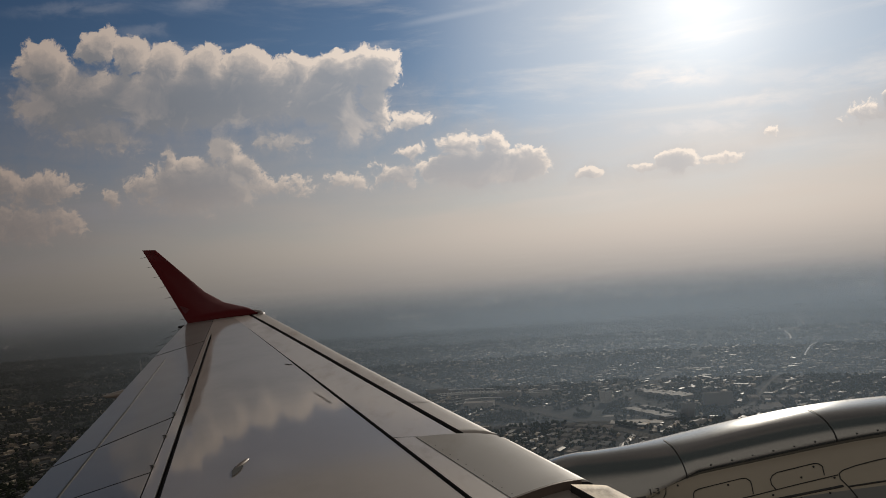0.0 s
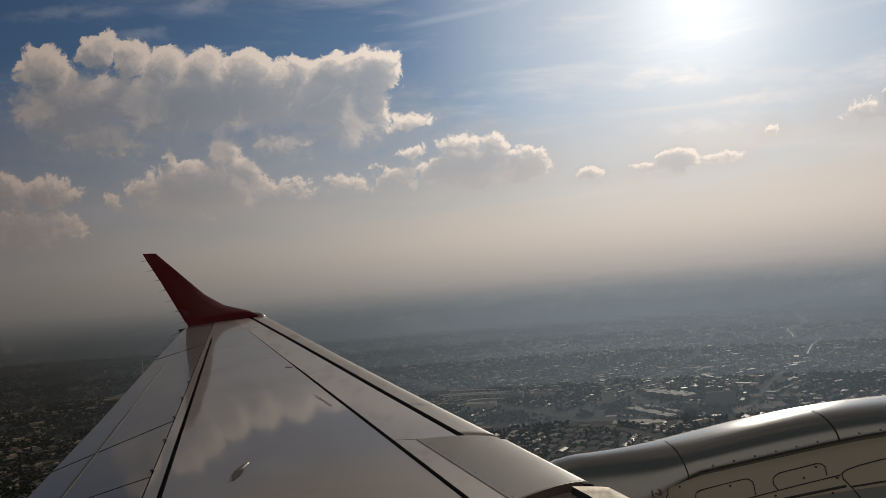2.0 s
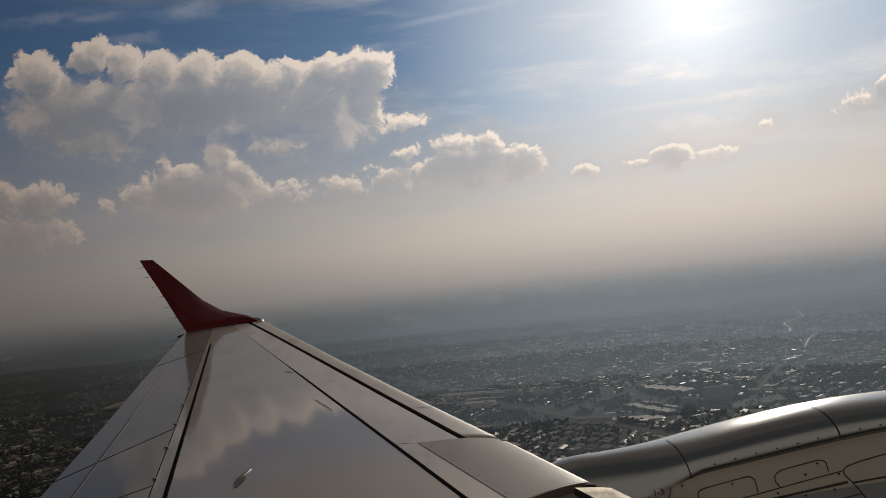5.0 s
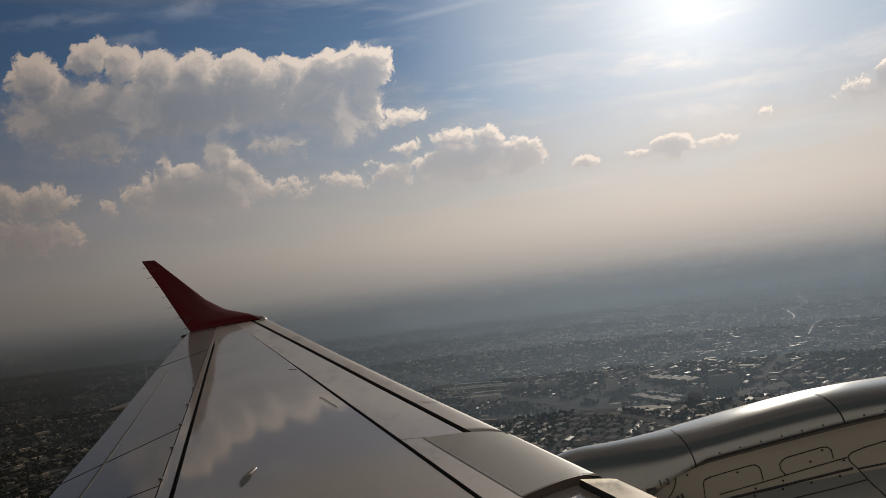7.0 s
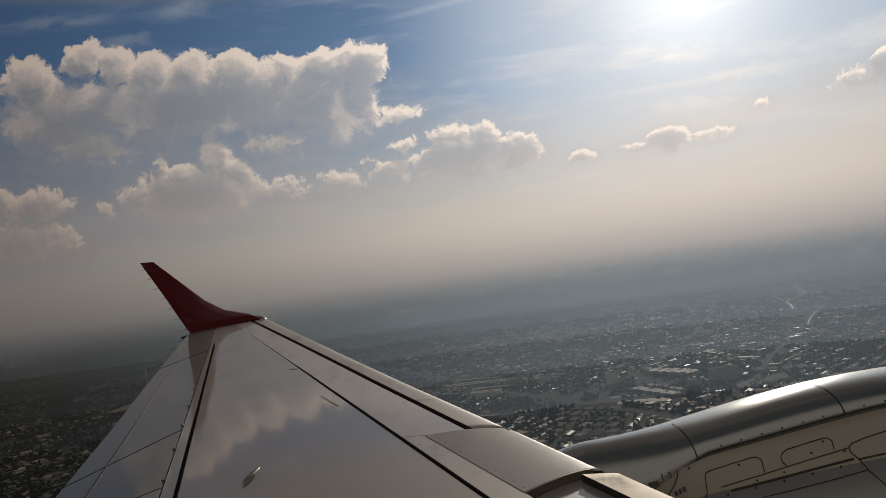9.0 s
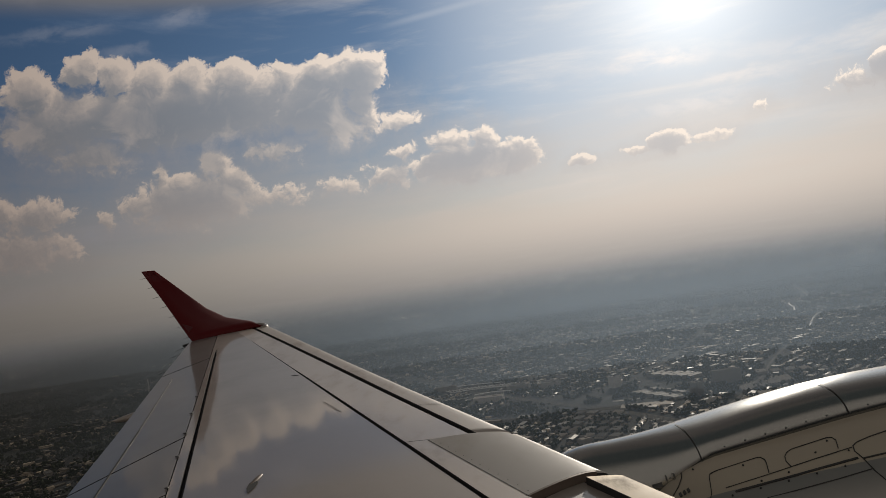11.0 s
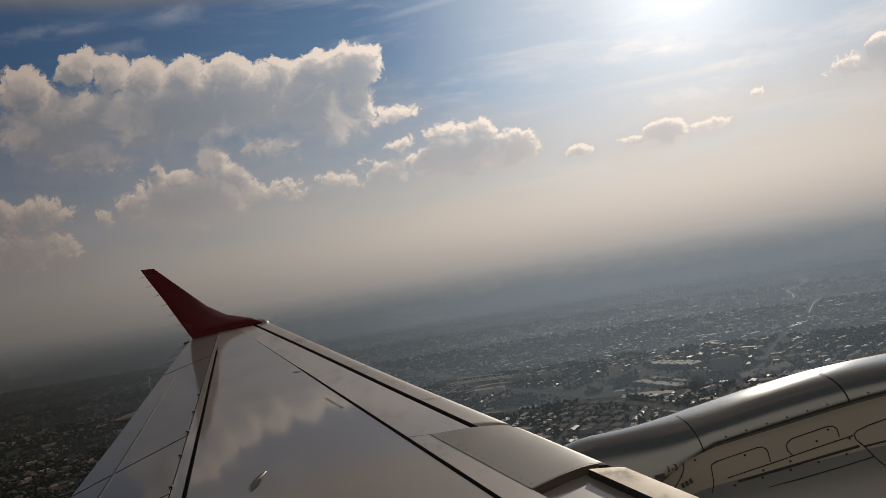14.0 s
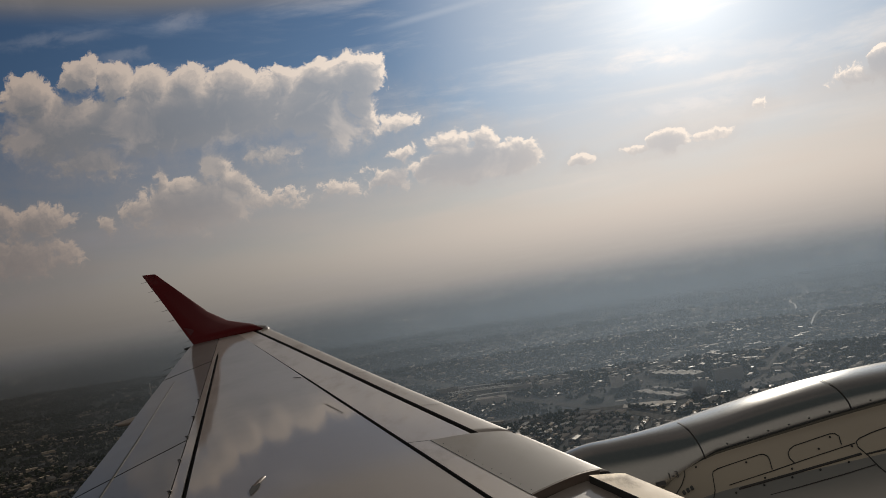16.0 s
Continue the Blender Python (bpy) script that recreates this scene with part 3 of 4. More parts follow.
# rivet rows of the leading-edge panel
for k in range(11):
    y = 4.72 + 1.1 * k / 10.5
    x = x_front(y) - 0.585
    bm = bmesh.new()
    bmesh.ops.create_cone(bm, cap_ends=True, segments=8, radius1=0.0045, radius2=0.0035, depth=0.004)
    bmesh.ops.translate(bm, vec=(x, y, wing_z(x, y) + 0.005), verts=bm.verts)
    part("rivet", bm, DARK, edge_panel)
strip("seam", lambda y: x_front(y) - 0.622, 4.66, 5.88, 0.008, DARK, wing, "", 0.003)
# end rib of the pylon panel
rings = []
for k in range(13):
    u = k / 12
    y = 4.955 - 0.30 * u
    x = x_front(y) - 0.02 - 0.60 * u
    z = wing_z(x, y) + 0.016 * math.sin(math.pi * u ** 0.75)
    rings.append([(x, y - 0.012, z + 0.002), (x, y + 0.004, z + 0.007), (x, y + 0.02, z + 0.002), (x, y + 0.01, z - 0.05), (x, y - 0.012, z - 0.05)])
v, f = loft(rings)
mesh_of("end_rib", v, f, BRONZE, wing, "brown exposed rib edge")

# winglet
LE = [(-2.98, 12.44, 299.69), (-3.17, 12.60, 299.78), (-3.63, 12.84, 299.895), (-3.98, 13.0, 300.09), (-4.28, 13.10, 300.35), (-4.58, 13.2, 300.61), (-4.86, 13.29, 300.855)]
TE = [(-4.00, 12.10, 299.62), (-4.10, 12.22, 299.72), (-4.28, 12.42, 299.93), (-4.45, 12.60, 300.14), (-4.67, 12.85, 300.39), (-4.90, 13.09, 300.65), (-5.09, 13.30, 300.87)]
rings = []
for k in range(7):
    a, b = Vector(LE[k]), Vector(TE[k])
    k2 = min(k + 1, 6)
    k1 = k2 - 1
    along = (Vector(LE[k2]) + Vector(TE[k2]) - Vector(LE[k1]) - Vector(TE[k1])).normalized()
    nrm = (b - a).cross(along).normalized()
    c = (b - a).length
    ring = []
    for u, w in ((0, 0), (0.02, 0.4), (0.1, 0.8), (0.35, 1.0), (0.7, 0.6), (1, 0.05), (1, -0.05), (0.7, -0.6), (0.35, -1.0), (0.1, -0.8), (0.02, -0.4)):
        ring.append(a + (b - a) * u + nrm * (w * 0.035 * c))
    rings.append(ring)
v, f = loft(rings)
wl = mesh_of("winglet", v, f, RED, wing, "dark red blended winglet", True)
v, f = rod([(-2.96, 12.30, 299.655), (-2.93, 12.46, 299.675), (-2.98, 12.58, 299.70), (-3.12, 12.64, 299.73)], 0.042, 8, 0.6)
mesh_of("tip_light", v, f, WING_WHITE, wing, "clear wingtip lamp fairing", True)
for k in range(7):
    u = 0.06 + 0.14 * k
    b = Vector(TE[0]).lerp(Vector(TE[6]), u)
    v, f = rod([b, b + Vector((-0.10, -0.01, -0.015))], 0.004, 5, 0.4)
    mesh_of("static_wick", v, f, DARK, wl)
# dark tube that mounts a static discharger, not a lamp
v, f = rod([(-3.93, 12.12, 299.60), (-4.14, 12.06, 299.575)], 0.022, 7, 0.8)
mesh_of("tail_lamp", v, f, DARK, wing, "dark stub at the tip's trailing edge")
for y in (11.6, 11.1, 10.6, 10.1):
    b = Vector((x_back(y), y, wing_z(x_back(y), y)))
    v, f = rod([b, b + Vector((-0.16, 0.0, -0.04))], 0.004, 5, 0.4)
    mesh_of("static_wick", v, f, DARK, wing)

# flap track fairing that reaches past the trailing edge
rings = []
for k in range(13):
    u = k / 12
    x = -3.2 - 0.69 * u
    top = 299.20 - 0.20 * u
    deep = 0.17 * (1 - u) ** 0.6 + 0.006
    wide = 0.085 * (1 - u) ** 0.6 + 0.004
    rings.append([(x, 8.72 + wide * math.cos(q), top - deep / 2 + deep / 2 * math.copysign(abs(math.sin(q)) ** 0.7, math.sin(q)) - 0.10 * (1 - u) ** 2) for q in (2 * math.pi * j / 14 for j in range(14))])
v, f = loft(rings)
mesh_of("flap_fairing", v, f, WING_WHITE, wing, "pointed flap track fairing in shade", True)

# ---- the engine ----
engine = tagged(new("engine_nacelle"), "beige engine nacelle with a polished grey pylon fairing on top", "engine")
AXIS_Y, AXIS_Z = 4.75, 298.10


def table(x, rows):
    return float(np.interp(x, [r[0] for r in rows], [r[1] for r in rows]))


def ease(x, rows):
    """Like table, softened."""
    return sum(table(x + d, rows) for d in (-0.16, -0.08, 0.0, 0.08, 0.16)) / 5


TOP = [(0.2, 298.72), (0.5, 298.908), (0.75, 298.912), (1.0, 298.930), (1.26, 298.962), (1.61, 299.024), (1.95, 299.070), (2.12, 299.088), (2.52, 299.106), (3.4, 299.10)]
SIDE = [(0.2, 298.40), (0.85, 298.50), (1.05, 298.64), (1.14, 298.79), (2.12, 298.93), (2.35, 298.955), (3.4, 299.02)]
GIRTH = [(-0.4, 0.25), (0.6, 0.42), (0.85, 0.55), (1.1, 0.735), (1.2, 0.76), (2.12, 0.875), (2.35, 0.895), (3.4, 0.95)]


def spine_point(x, q):
    """Point of the pylon fairing; q runs from the near foot (0) over the ridge (1) to the far foot (2)."""
    a = math.pi * (1 - q / 2)
    top, low = ease(x, TOP), ease(x, SIDE)
    w, mid = 0.285, 4.735
    cy, cz = math.cos(a), math.sin(a)
    return Vector((x, mid + w * math.copysign(abs(cy) ** 0.9, cy), low + (top - low) * abs(cz) ** 0.85))


rings = [[spine_point(x, 2 * j / 28) for j in range(29)] + [Vector((x, 4.80, 298.5))] for x in np.linspace(0.25, 3.4, 46)]
v, f = loft(rings)
fairing = mesh_of("pylon_fairing", v, f, SPINE, engine, "polished grey rounded pylon fairing", True)


def cowl_point(x, a, out=0.0):
    """Point of the cowl; a: degrees from the top towards the cabin."""
    r = ease(x, GIRTH) + out
    return Vector((x, AXIS_Y - r * math.sin(radians(a)), AXIS_Z + r * math.cos(radians(a))))


shells = {}
for name, a0, a1, material, label in (("cowl", -41.4, 41.4, COWL, "beige painted upper engine cowl"), ("lower_cowl", 41.4, 318.6, LOWER_COWL, "glossy grey lower engine cowl")):
    n = max(20, int((a1 - a0) / 4))
    rings = [[cowl_point(x, a0 + (a1 - a0) * j / n) for j in range(n + 1)] for x in np.linspace(-0.3, 3.4, 50)]
    v, f = loft(rings, False)
    shells[name] = mesh_of(name, v, f, material, engine, label, True)


def ribbon(name, points, width, parent, material=None, out=0.004, label=""):
    """A narrow seam on the cowl through points of (x, angle)."""
    pts = [cowl_point(x, a, out) for x, a in points]
    v, f = [], []
    for i, p in enumerate(pts):
        d = (pts[min(i + 1, len(pts) - 1)] - pts[max(i - 1, 0)]).normalized()
        nrm = Vector((0, p.y - AXIS_Y, p.z - AXIS_Z)).normalized()
        s = d.cross(nrm).normalized() * width / 2
        v += [p - s, p + s, p + s - nrm * 0.012, p - s - nrm * 0.012]
    for i in range(len(pts) - 1):
        for j in range(4):
            a, b = 4 * i + j, 4 * i + (j + 1) % 4
            f.append((a, b, b + 4, a + 4))
    return mesh_of(name, v, f, material or DARK, parent, label)


ribbon("seam", [(1.107, 21.6), (1.241, 20.5), (1.627, 19.1), (2.095, 18.6), (2.334, 17.8), (3.2, 16.0)], 0.0045, engine)
ribbon("seam", [(1.107, 21.6), (1.113, 24.0), (1.10, 27.5), (1.067, 31.3), (1.016, 35.1), (0.95, 41)], 0.0045, engine)
doors = [("access_door", [(1.18, 44), (1.206, 40.3), (1.228, 33.0), (1.238, 31.5), (1.264, 30.9), (1.504, 29.3), (1.526, 29.6), (1.54, 31.2), (1.539, 32.8), (1.525, 37.6)]),
         ("access_door", [(1.647, 37.2), (1.637, 34.3), (1.645, 32.0), (1.664, 30.4), (1.695, 29.3), (1.90, 27.9), (1.925, 28.4), (1.935, 30), (1.918, 34.1)])]
for name, line in doors:
    ribbon(name, line, 0.004, shells["cowl"], None, 0.004, "rounded outline of a flush access door")
ribbon("seam", [(1.283, 39.8), (1.516, 38.2), (1.766, 36.2), (1.984, 34.8)], 0.004, engine)
ribbon("seam", [(2.6, 28.5), (2.22, 30.9), (2.096, 32.0), (2.02, 33.2), (1.994, 34.3), (1.986, 36.7), (2.004, 40.2), (2.024, 45.5), (2.064, 51.2), (2.1, 58)], 0.0045, engine)
ribbon("cowl_split", [(0.9, 44.2), (1.346, 42.2), (1.648, 41.0), (1.98, 39.6)], 0.011, engine, None, 0.006, "black cowl split line")
ribbon("seam", [(1.2, 48.2), (1.615, 46.8), (1.851, 45.7), (2.015, 44.7)], 0.0045, engine)
ribbon("cowl_split", [(2.004, 40.2), (2.145, 40.0), (2.6, 39.3), (3.2, 38.5)], 0.007, engine, None, 0.006)
for x, a in [(1.373 + 0.1187 * k, 18.3 - 0.22 * k) for k in range(9)] + [(1.30 + 0.15 * k, 43.6 - 0.5 * k) for k in range(5)] + [(1.47, 40.3), (1.42, 31.5), (1.62, 39.2), (1.80, 33.5), (1.96, 35.8), (1.89, 29.5), (1.17, 26.0)]:
    bm = bmesh.new()
    bmesh.ops.create_cone(bm, cap_ends=True, segments=8, radius1=0.006, radius2=0.005, depth=0.005)
    p = cowl_point(x, a, 0.004) if a > 18.5 else spine_point(x, 0.11)
    turn = Vector((0, p.y - AXIS_Y, p.z - AXIS_Z)).to_track_quat("Z", "Y").to_matrix().to_4x4()
    bmesh.ops.transform(bm, matrix=Matrix.Translation(p) @ turn, verts=bm.verts)
    part("rivet", bm, DARK, shells["cowl"] if a > 18.5 else fairing)
# joints round the pylon fairing
for x in (1.235, 2.09):
    v, f = [], []
    for j in range(15):
        for dx in (-0.003, 0.003):
            p = spine_point(x - 0.045 * j / 14 + dx, 0.02 + 0.98 * j / 14)
            c = Vector((p.x, 4.735, p.z - 0.12))
            v.append(p + (p - c).normalized() * 0.004)
    for j in range(14):
        f.append((2 * j, 2 * j + 1, 2 * j + 3, 2 * j + 2))
    mesh_of("fairing_joint", v, f, DARK, fairing, "dark joint line of the fairing")
text = bpy.data.curves.new("marking", "FONT")
text.body, text.size, text.extrude, text.align_x, text.align_y = "1-3", 0.050, 0.001, "CENTER", "CENTER"
sign = new("marking", text)
sign.parent = fairing
text.materials.append(MARK)


def flank(x, q, out):
    """A frame lying on the fairing's flank: along it, up it and out of it."""
    p = spine_point(x, q)
    across = spine_point(x, q + 0.03) - spine_point(x, q - 0.03)
    nr = (spine_point(x + 0.02, q) - spine_point(x - 0.02, q)).cross(across).normalized()
    ax = Vector((1.0, 0.0, 0.10))
    ax = (ax - nr * ax.dot(nr)).normalized()
    up = nr.cross(ax)
    p = p + nr * out
    return Matrix(((ax.x, up.x, nr.x, p.x), (ax.y, up.y, nr.y, p.y), (ax.z, up.z, nr.z, p.z), (0, 0, 0, 1)))


sign.matrix_basis = flank(1.045, 0.13, 0.012)
tagged(sign, "small dark stencilled number")
bm = bmesh.new()
bmesh.ops.create_cube(bm, size=1, matrix=flank(0.97, 0.15, 0.006) @ Matrix.Diagonal((0.055, 0.022, 0.006, 1)))
part("stencil_bar", bm, MARK, fairing)
for k in range(3):
    ribbon("stencil_bar", [(1.055 + 0.022 * k, 35.9 - 0.2 * k), (1.066 + 0.022 * k, 35.8 - 0.2 * k)], 0.022, engine, MARK, 0.012)

# strut that carries the engine under the wing
bm = bmesh.new()
bmesh.ops.create_cube(bm, size=1, matrix=Matrix.Translation((0.02, 4.735, 298.80)) @ Matrix.Diagonal((0.40, 0.12, 0.38, 1)))
bmesh.ops.bevel(bm, geom=bm.edges[:], offset=0.02, segments=2, affect="EDGES")
part("pylon_strut", bm, DARK, engine)
# the whole engine stands beyond the inboard slat
engine.matrix_basis = Matrix.Translation(Vector((-0.037, 0, 300.025)) * -0.2) @ Matrix.Diagonal((1.2, 1.2, 1.2, 1))

# ---- the land ----
land_v, land_f = [], []
for j in range(41):
    for i in range(41):
        land_v.append(((i - 20) * 240, -1000 + j * 145, 0))
for j in range(40):
    for i in range(40):
        k = 41 * j + i
        land_f.append((k, k + 1, k + 42, k + 41))
tagged(mesh_of("ground", land_v, land_f, GROUND), "dark green and grey city land seen from the air", "ground", "", "structure")

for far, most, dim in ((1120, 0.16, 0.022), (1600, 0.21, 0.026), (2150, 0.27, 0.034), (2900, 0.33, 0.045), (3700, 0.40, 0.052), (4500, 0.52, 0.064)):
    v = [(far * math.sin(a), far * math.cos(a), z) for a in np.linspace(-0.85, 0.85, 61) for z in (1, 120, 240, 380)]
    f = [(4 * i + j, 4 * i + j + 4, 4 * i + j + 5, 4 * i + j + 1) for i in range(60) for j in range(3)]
    tagged(mesh_of("haze_backdrop", v, f, haze_stuff("haze", most, dim, far)), "thin grey haze sheet, colour painted paler towards the sun", "haze", "", "structure")


def lane(name, points, width, material, label, kind="structure", height=0.4, n=12):
    """A road, railway bed or river: a low slab along a smooth line."""
    pts = []
    for i in range(len(points) - 1):
        p0, p1, p2, p3 = (Vector(points[max(0, min(len(points) - 1, i + k))]) for k in (-1, 0, 1, 2))
        for k in range(n):
            t = k / n
            pts.append(0.5 * (2 * p1 + (p2 - p0) * t + (2 * p0 - 5 * p1 + 4 * p2 - p3) * t * t + (3 * p1 - p0 - 3 * p2 + p3) * t ** 3))
    pts.append(Vector(points[-1]))
    v, f = [], []
    for i, p in enumerate(pts):
        d = (pts[min(i + 1, len(pts) - 1)] - pts[max(i - 1, 0)]).normalized()
        s = Vector((-d.y, d.x)) * width / 2
        v += [(p.x + s.x, p.y + s.y, height), (p.x - s.x, p.y - s.y, height), (p.x - s.x * 1.1, p.y - s.y * 1.1, 0), (p.x + s.x * 1.1, p.y + s.y * 1.1, 0)]
    for i in range(len(pts) - 1):
        for j in range(3):
            a, b = 4 * i + (j + 3) % 4, 4 * i + j
            f.append((a, b, b + 4, a + 4))
    return tagged(mesh_of(name, v, f, material), label, name, "", kind)


AVENUE = [(230, 1060), (320, 1208), (485, 1447), (611, 1634), (720, 1835), (852, 2055)]
STREET = [(110, 1200), (148, 1305), (240, 1529), (349, 1776), (486, 2006), (561, 2118), (760, 2500), (1100, 3300)]
RAIL = [(-1800, 4600), (-700, 3250), (-201, 2629), (53, 1977), (198, 1695), (306, 1483), (392, 1294), (600, 1000)]
CROSS = [(-1100, 1500), (-500, 1800), (60, 2150), (561, 2118), (829, 2016), (1300, 1880), (2200, 1700)]
RING = [(-2600, 3300), (-1500, 2900), (-400, 3050), (900, 2900), (2600, 2600)]
lane("road", AVENUE, 7, PAVED, "wide pale city avenue between buildings")
lane("road", STREET, 7, ASPHALT, "straight city street")
lane("road", CROSS, 7, ASPHALT, "city street between trees")
lane("road", [(1030, 2055), (960, 1940), (906, 1845)], 6, PAVED, "short pale street between blocks")
lane("road", RING, 10, ASPHALT, "distant ring road in haze")
lane("road", [(-1250, 1500), (-1020, 1900), (-900, 2500), (-1000, 3300)], 14, ASPHALT, "suburban road among trees")
lane("railway", RAIL, 24, BALLAST, "railway bed with several tracks", height=0.8)
for k in range(5):
    off = (k - 2) * 5.5
    lane("railway_track", [(x + off * 0.85, y + off * 0.5) for x, y in RAIL], 0.9, ASPHALT, "pair of shining steel rails", height=1.1)

RIVER = [(1760, 4050), (1703, 3883), (1590, 3560), (1506, 3364), (1364, 3206), (1290, 3000), (1231, 2856)]
ARM = [(1240, 2680), (1185, 2605), (1100, 2450), (1042, 2337)]
lane("river", RIVER, 6, WATER, "winding river shining in low sun", height=0.3)
lane("river", ARM, 5, WATER, "side arm of the winding river", height=0.3)
YARDS = [([(302, 1625), (425, 1600)], 12, "long pale strip of bare yard"), ([(305, 1560), (400, 1530)], 36, "pale bare industrial yard"),
         ([(105, 1611), (140, 1600)], 26, "small pale sports court among trees"), ([(700, 2250), (790, 2230)], 26, "pale lot beside the avenue"),
         ([(980, 2900), (1130, 2860)], 30, "sunlit pale field beside the river"), ([(-520, 1750), (-470, 1800)], 30, "pale clearing among suburban trees")]
for line, wide, label in YARDS:
    lane("yard", line, wide, PLAZA, label, height=0.6)
ROADS = [(np.array(p, float), half) for p, half in ((AVENUE, 6), (STREET, 4), (CROSS, 4), (RING, 5), (RAIL, 16), (RIVER, 12), (ARM, 9), ([(-70, 2157), (20, 2140), (150, 2040)], 14), ([(-40, 2085), (60, 2065), (150, 2030)], 26), ([(30, 1955), (120, 1945)], 14), *((line, wide / 2) for line, wide, _ in YARDS))]


def clear_of_roads(x, y, gap):
    for line, half in ROADS:
        a, b = line[:-1], line[1:]
        d = b - a
        t = np.clip((((x, y) - a) * d).sum(1) / (d * d).sum(1), 0, 1)
        if (np.hypot(*((a + d * t[:, None]) - (x, y)).T)).min() < gap + half:
            return False
    return True


# single buildings: walls with a parapet, a sunk roof and a roof house
def block(walls, roof):
    top = tagged(new("building"), "flat-roofed city building with pale walls among trees", "building", "city buildings")
    bm = bmesh.new()
    bmesh.ops.create_cube(bm, size=1, matrix=Matrix.Translation((0, 0, 0.5)))
    bm.faces.ensure_lookup_table()
    lid = max(bm.faces, key=lambda q: q.calc_center_median().z)
    bmesh.ops.inset_region(bm, faces=[lid], thickness=0.03)
    bmesh.ops.translate(bm, vec=(0, 0, -0.06), verts=lid.verts)
    part("wall", bm, walls, top)
    bm = bmesh.new()
    bmesh.ops.create_cube(bm, size=1, matrix=Matrix.Translation((0, 0, 0.945)) @ Matrix.Diagonal((0.93, 0.93, 0.02, 1)))
    bmesh.ops.create_cube(bm, size=1, matrix=Matrix.Translation((0.2, 0.1, 1.0)) @ Matrix.Diagonal((0.16, 0.3, 0.12, 1)))
    part("roof", bm, roof, top)
    return top


def gabled():
    top = tagged(new("factory_hall"), "long low hall with pale ridged roof in strips", "hall", "industrial halls")
    v, f = [], []
    for k in range(5):
        a, b = -0.5 + 0.2 * k, -0.3 + 0.2 * k
        n = len(v)
        v += [(a, -0.5, 0.75), (b, -0.5, 0.75), ((a + b) / 2, -0.5, 1), (a, 0.5, 0.75), (b, 0.5, 0.75), ((a + b) / 2, 0.5, 1)]
        f += [(n, n + 2, n + 5, n + 3), (n + 2, n + 1, n + 4, n + 5), (n, n + 1, n + 2), (n + 3, n + 5, n + 4)]
    mesh_of("roof", v, f, ROOF, top)
    v = [(x, y, z) for z in (0, 0.75) for x, y in ((-0.5, -0.5), (0.5, -0.5), (0.5, 0.5), (-0.5, 0.5))]
    mesh_of("wall", v, [(0, 1, 5, 4), (1, 2, 6, 5), (2, 3, 7, 6), (3, 0, 4, 7)], WALL, top)
    return top


first_block, first_hall = block(WALL, ROOF), gabled()
taken = []


def put(kind, x, y, w, d, h, turn):
    taken.append((x, y, max(w, d) * 0.6))
    m = Matrix.Translation((x, y, 0)) @ Matrix.Rotation(radians(turn), 4, "Z") @ Matrix.Diagonal((w, d, h, 1))
    if kind is first_block and not first_block.get("used") or kind is first_hall and not first_hall.get("used"):
        kind["used"] = 1
        kind.matrix_basis = m
        return kind
    ob = kind.copy()
    scene.collection.objects.link(ob)
    ob.matrix_basis = m
    for child in kind.children:
        c = child.copy()
        scene.collection.objects.link(c)
        c.parent = ob
    return ob


LEAN = 34
tagged(put(first_hall, 486, 1817, 132, 40, 10, -59), "long dark factory hall with five pale roof strips")
tagged(put(first_hall, 392, 1614, 140, 26, 7, -67), "low pale-roofed hall beside a yard")
tagged(put(first_hall, 420, 1640, 110, 14, 7, -67), "narrow hall between two yards")
for k in range(5):
    put(first_hall, 640 + 26 * k, 1700 - 14 * k, 20, 36, 7, LEAN - 45)
tagged(put(first_block, 545, 1640, 58, 16, 30, LEAN - 40), "tall grey slab of flats beside the avenue")
tagged(put(first_block, 460, 1566, 20, 18, 26, LEAN), "square grey tower block beside a yard")
tagged(put(first_block, 344, 1790, 22, 18, 26, LEAN), "square tower block above the trees")
for k in range(4):
    put(first_hall, 548 + 30 * k, 1540 + 12 * k, 26, 62, 8, LEAN - 45)
for k in range(3):
    put(first_hall, 560 + 38 * k, 1470 + 8 * k, 34, 26, 7, LEAN - 45)
for k in range(5):
    put(first_block, 452 + 17 * k, 1885 - 20 * k, 8, 30, 9, LEAN - 20)
for row in range(5):      # rows of sheds beside the railway
    for k in range(5):
        put(first_hall, 200 + 21 * k - 11 * row, 1556 - 14.5 * k - 47 * row, 15 if k % 2 else 18, 30 if row % 2 else 24, 5.5, -35)
for x, y, a, b in ((140, 1960, 50, 9), (140, 1990, 50, 9), (118, 1975, 9, 36), (165, 1975, 9, 36), (215, 1930, 52, 9), (215, 1962, 52, 9), (191, 1946, 9, 36), (60, 1850, 70, 30), (-40, 2120, 60, 14)):
    put(first_block, x, y, a, b, 13, -12)

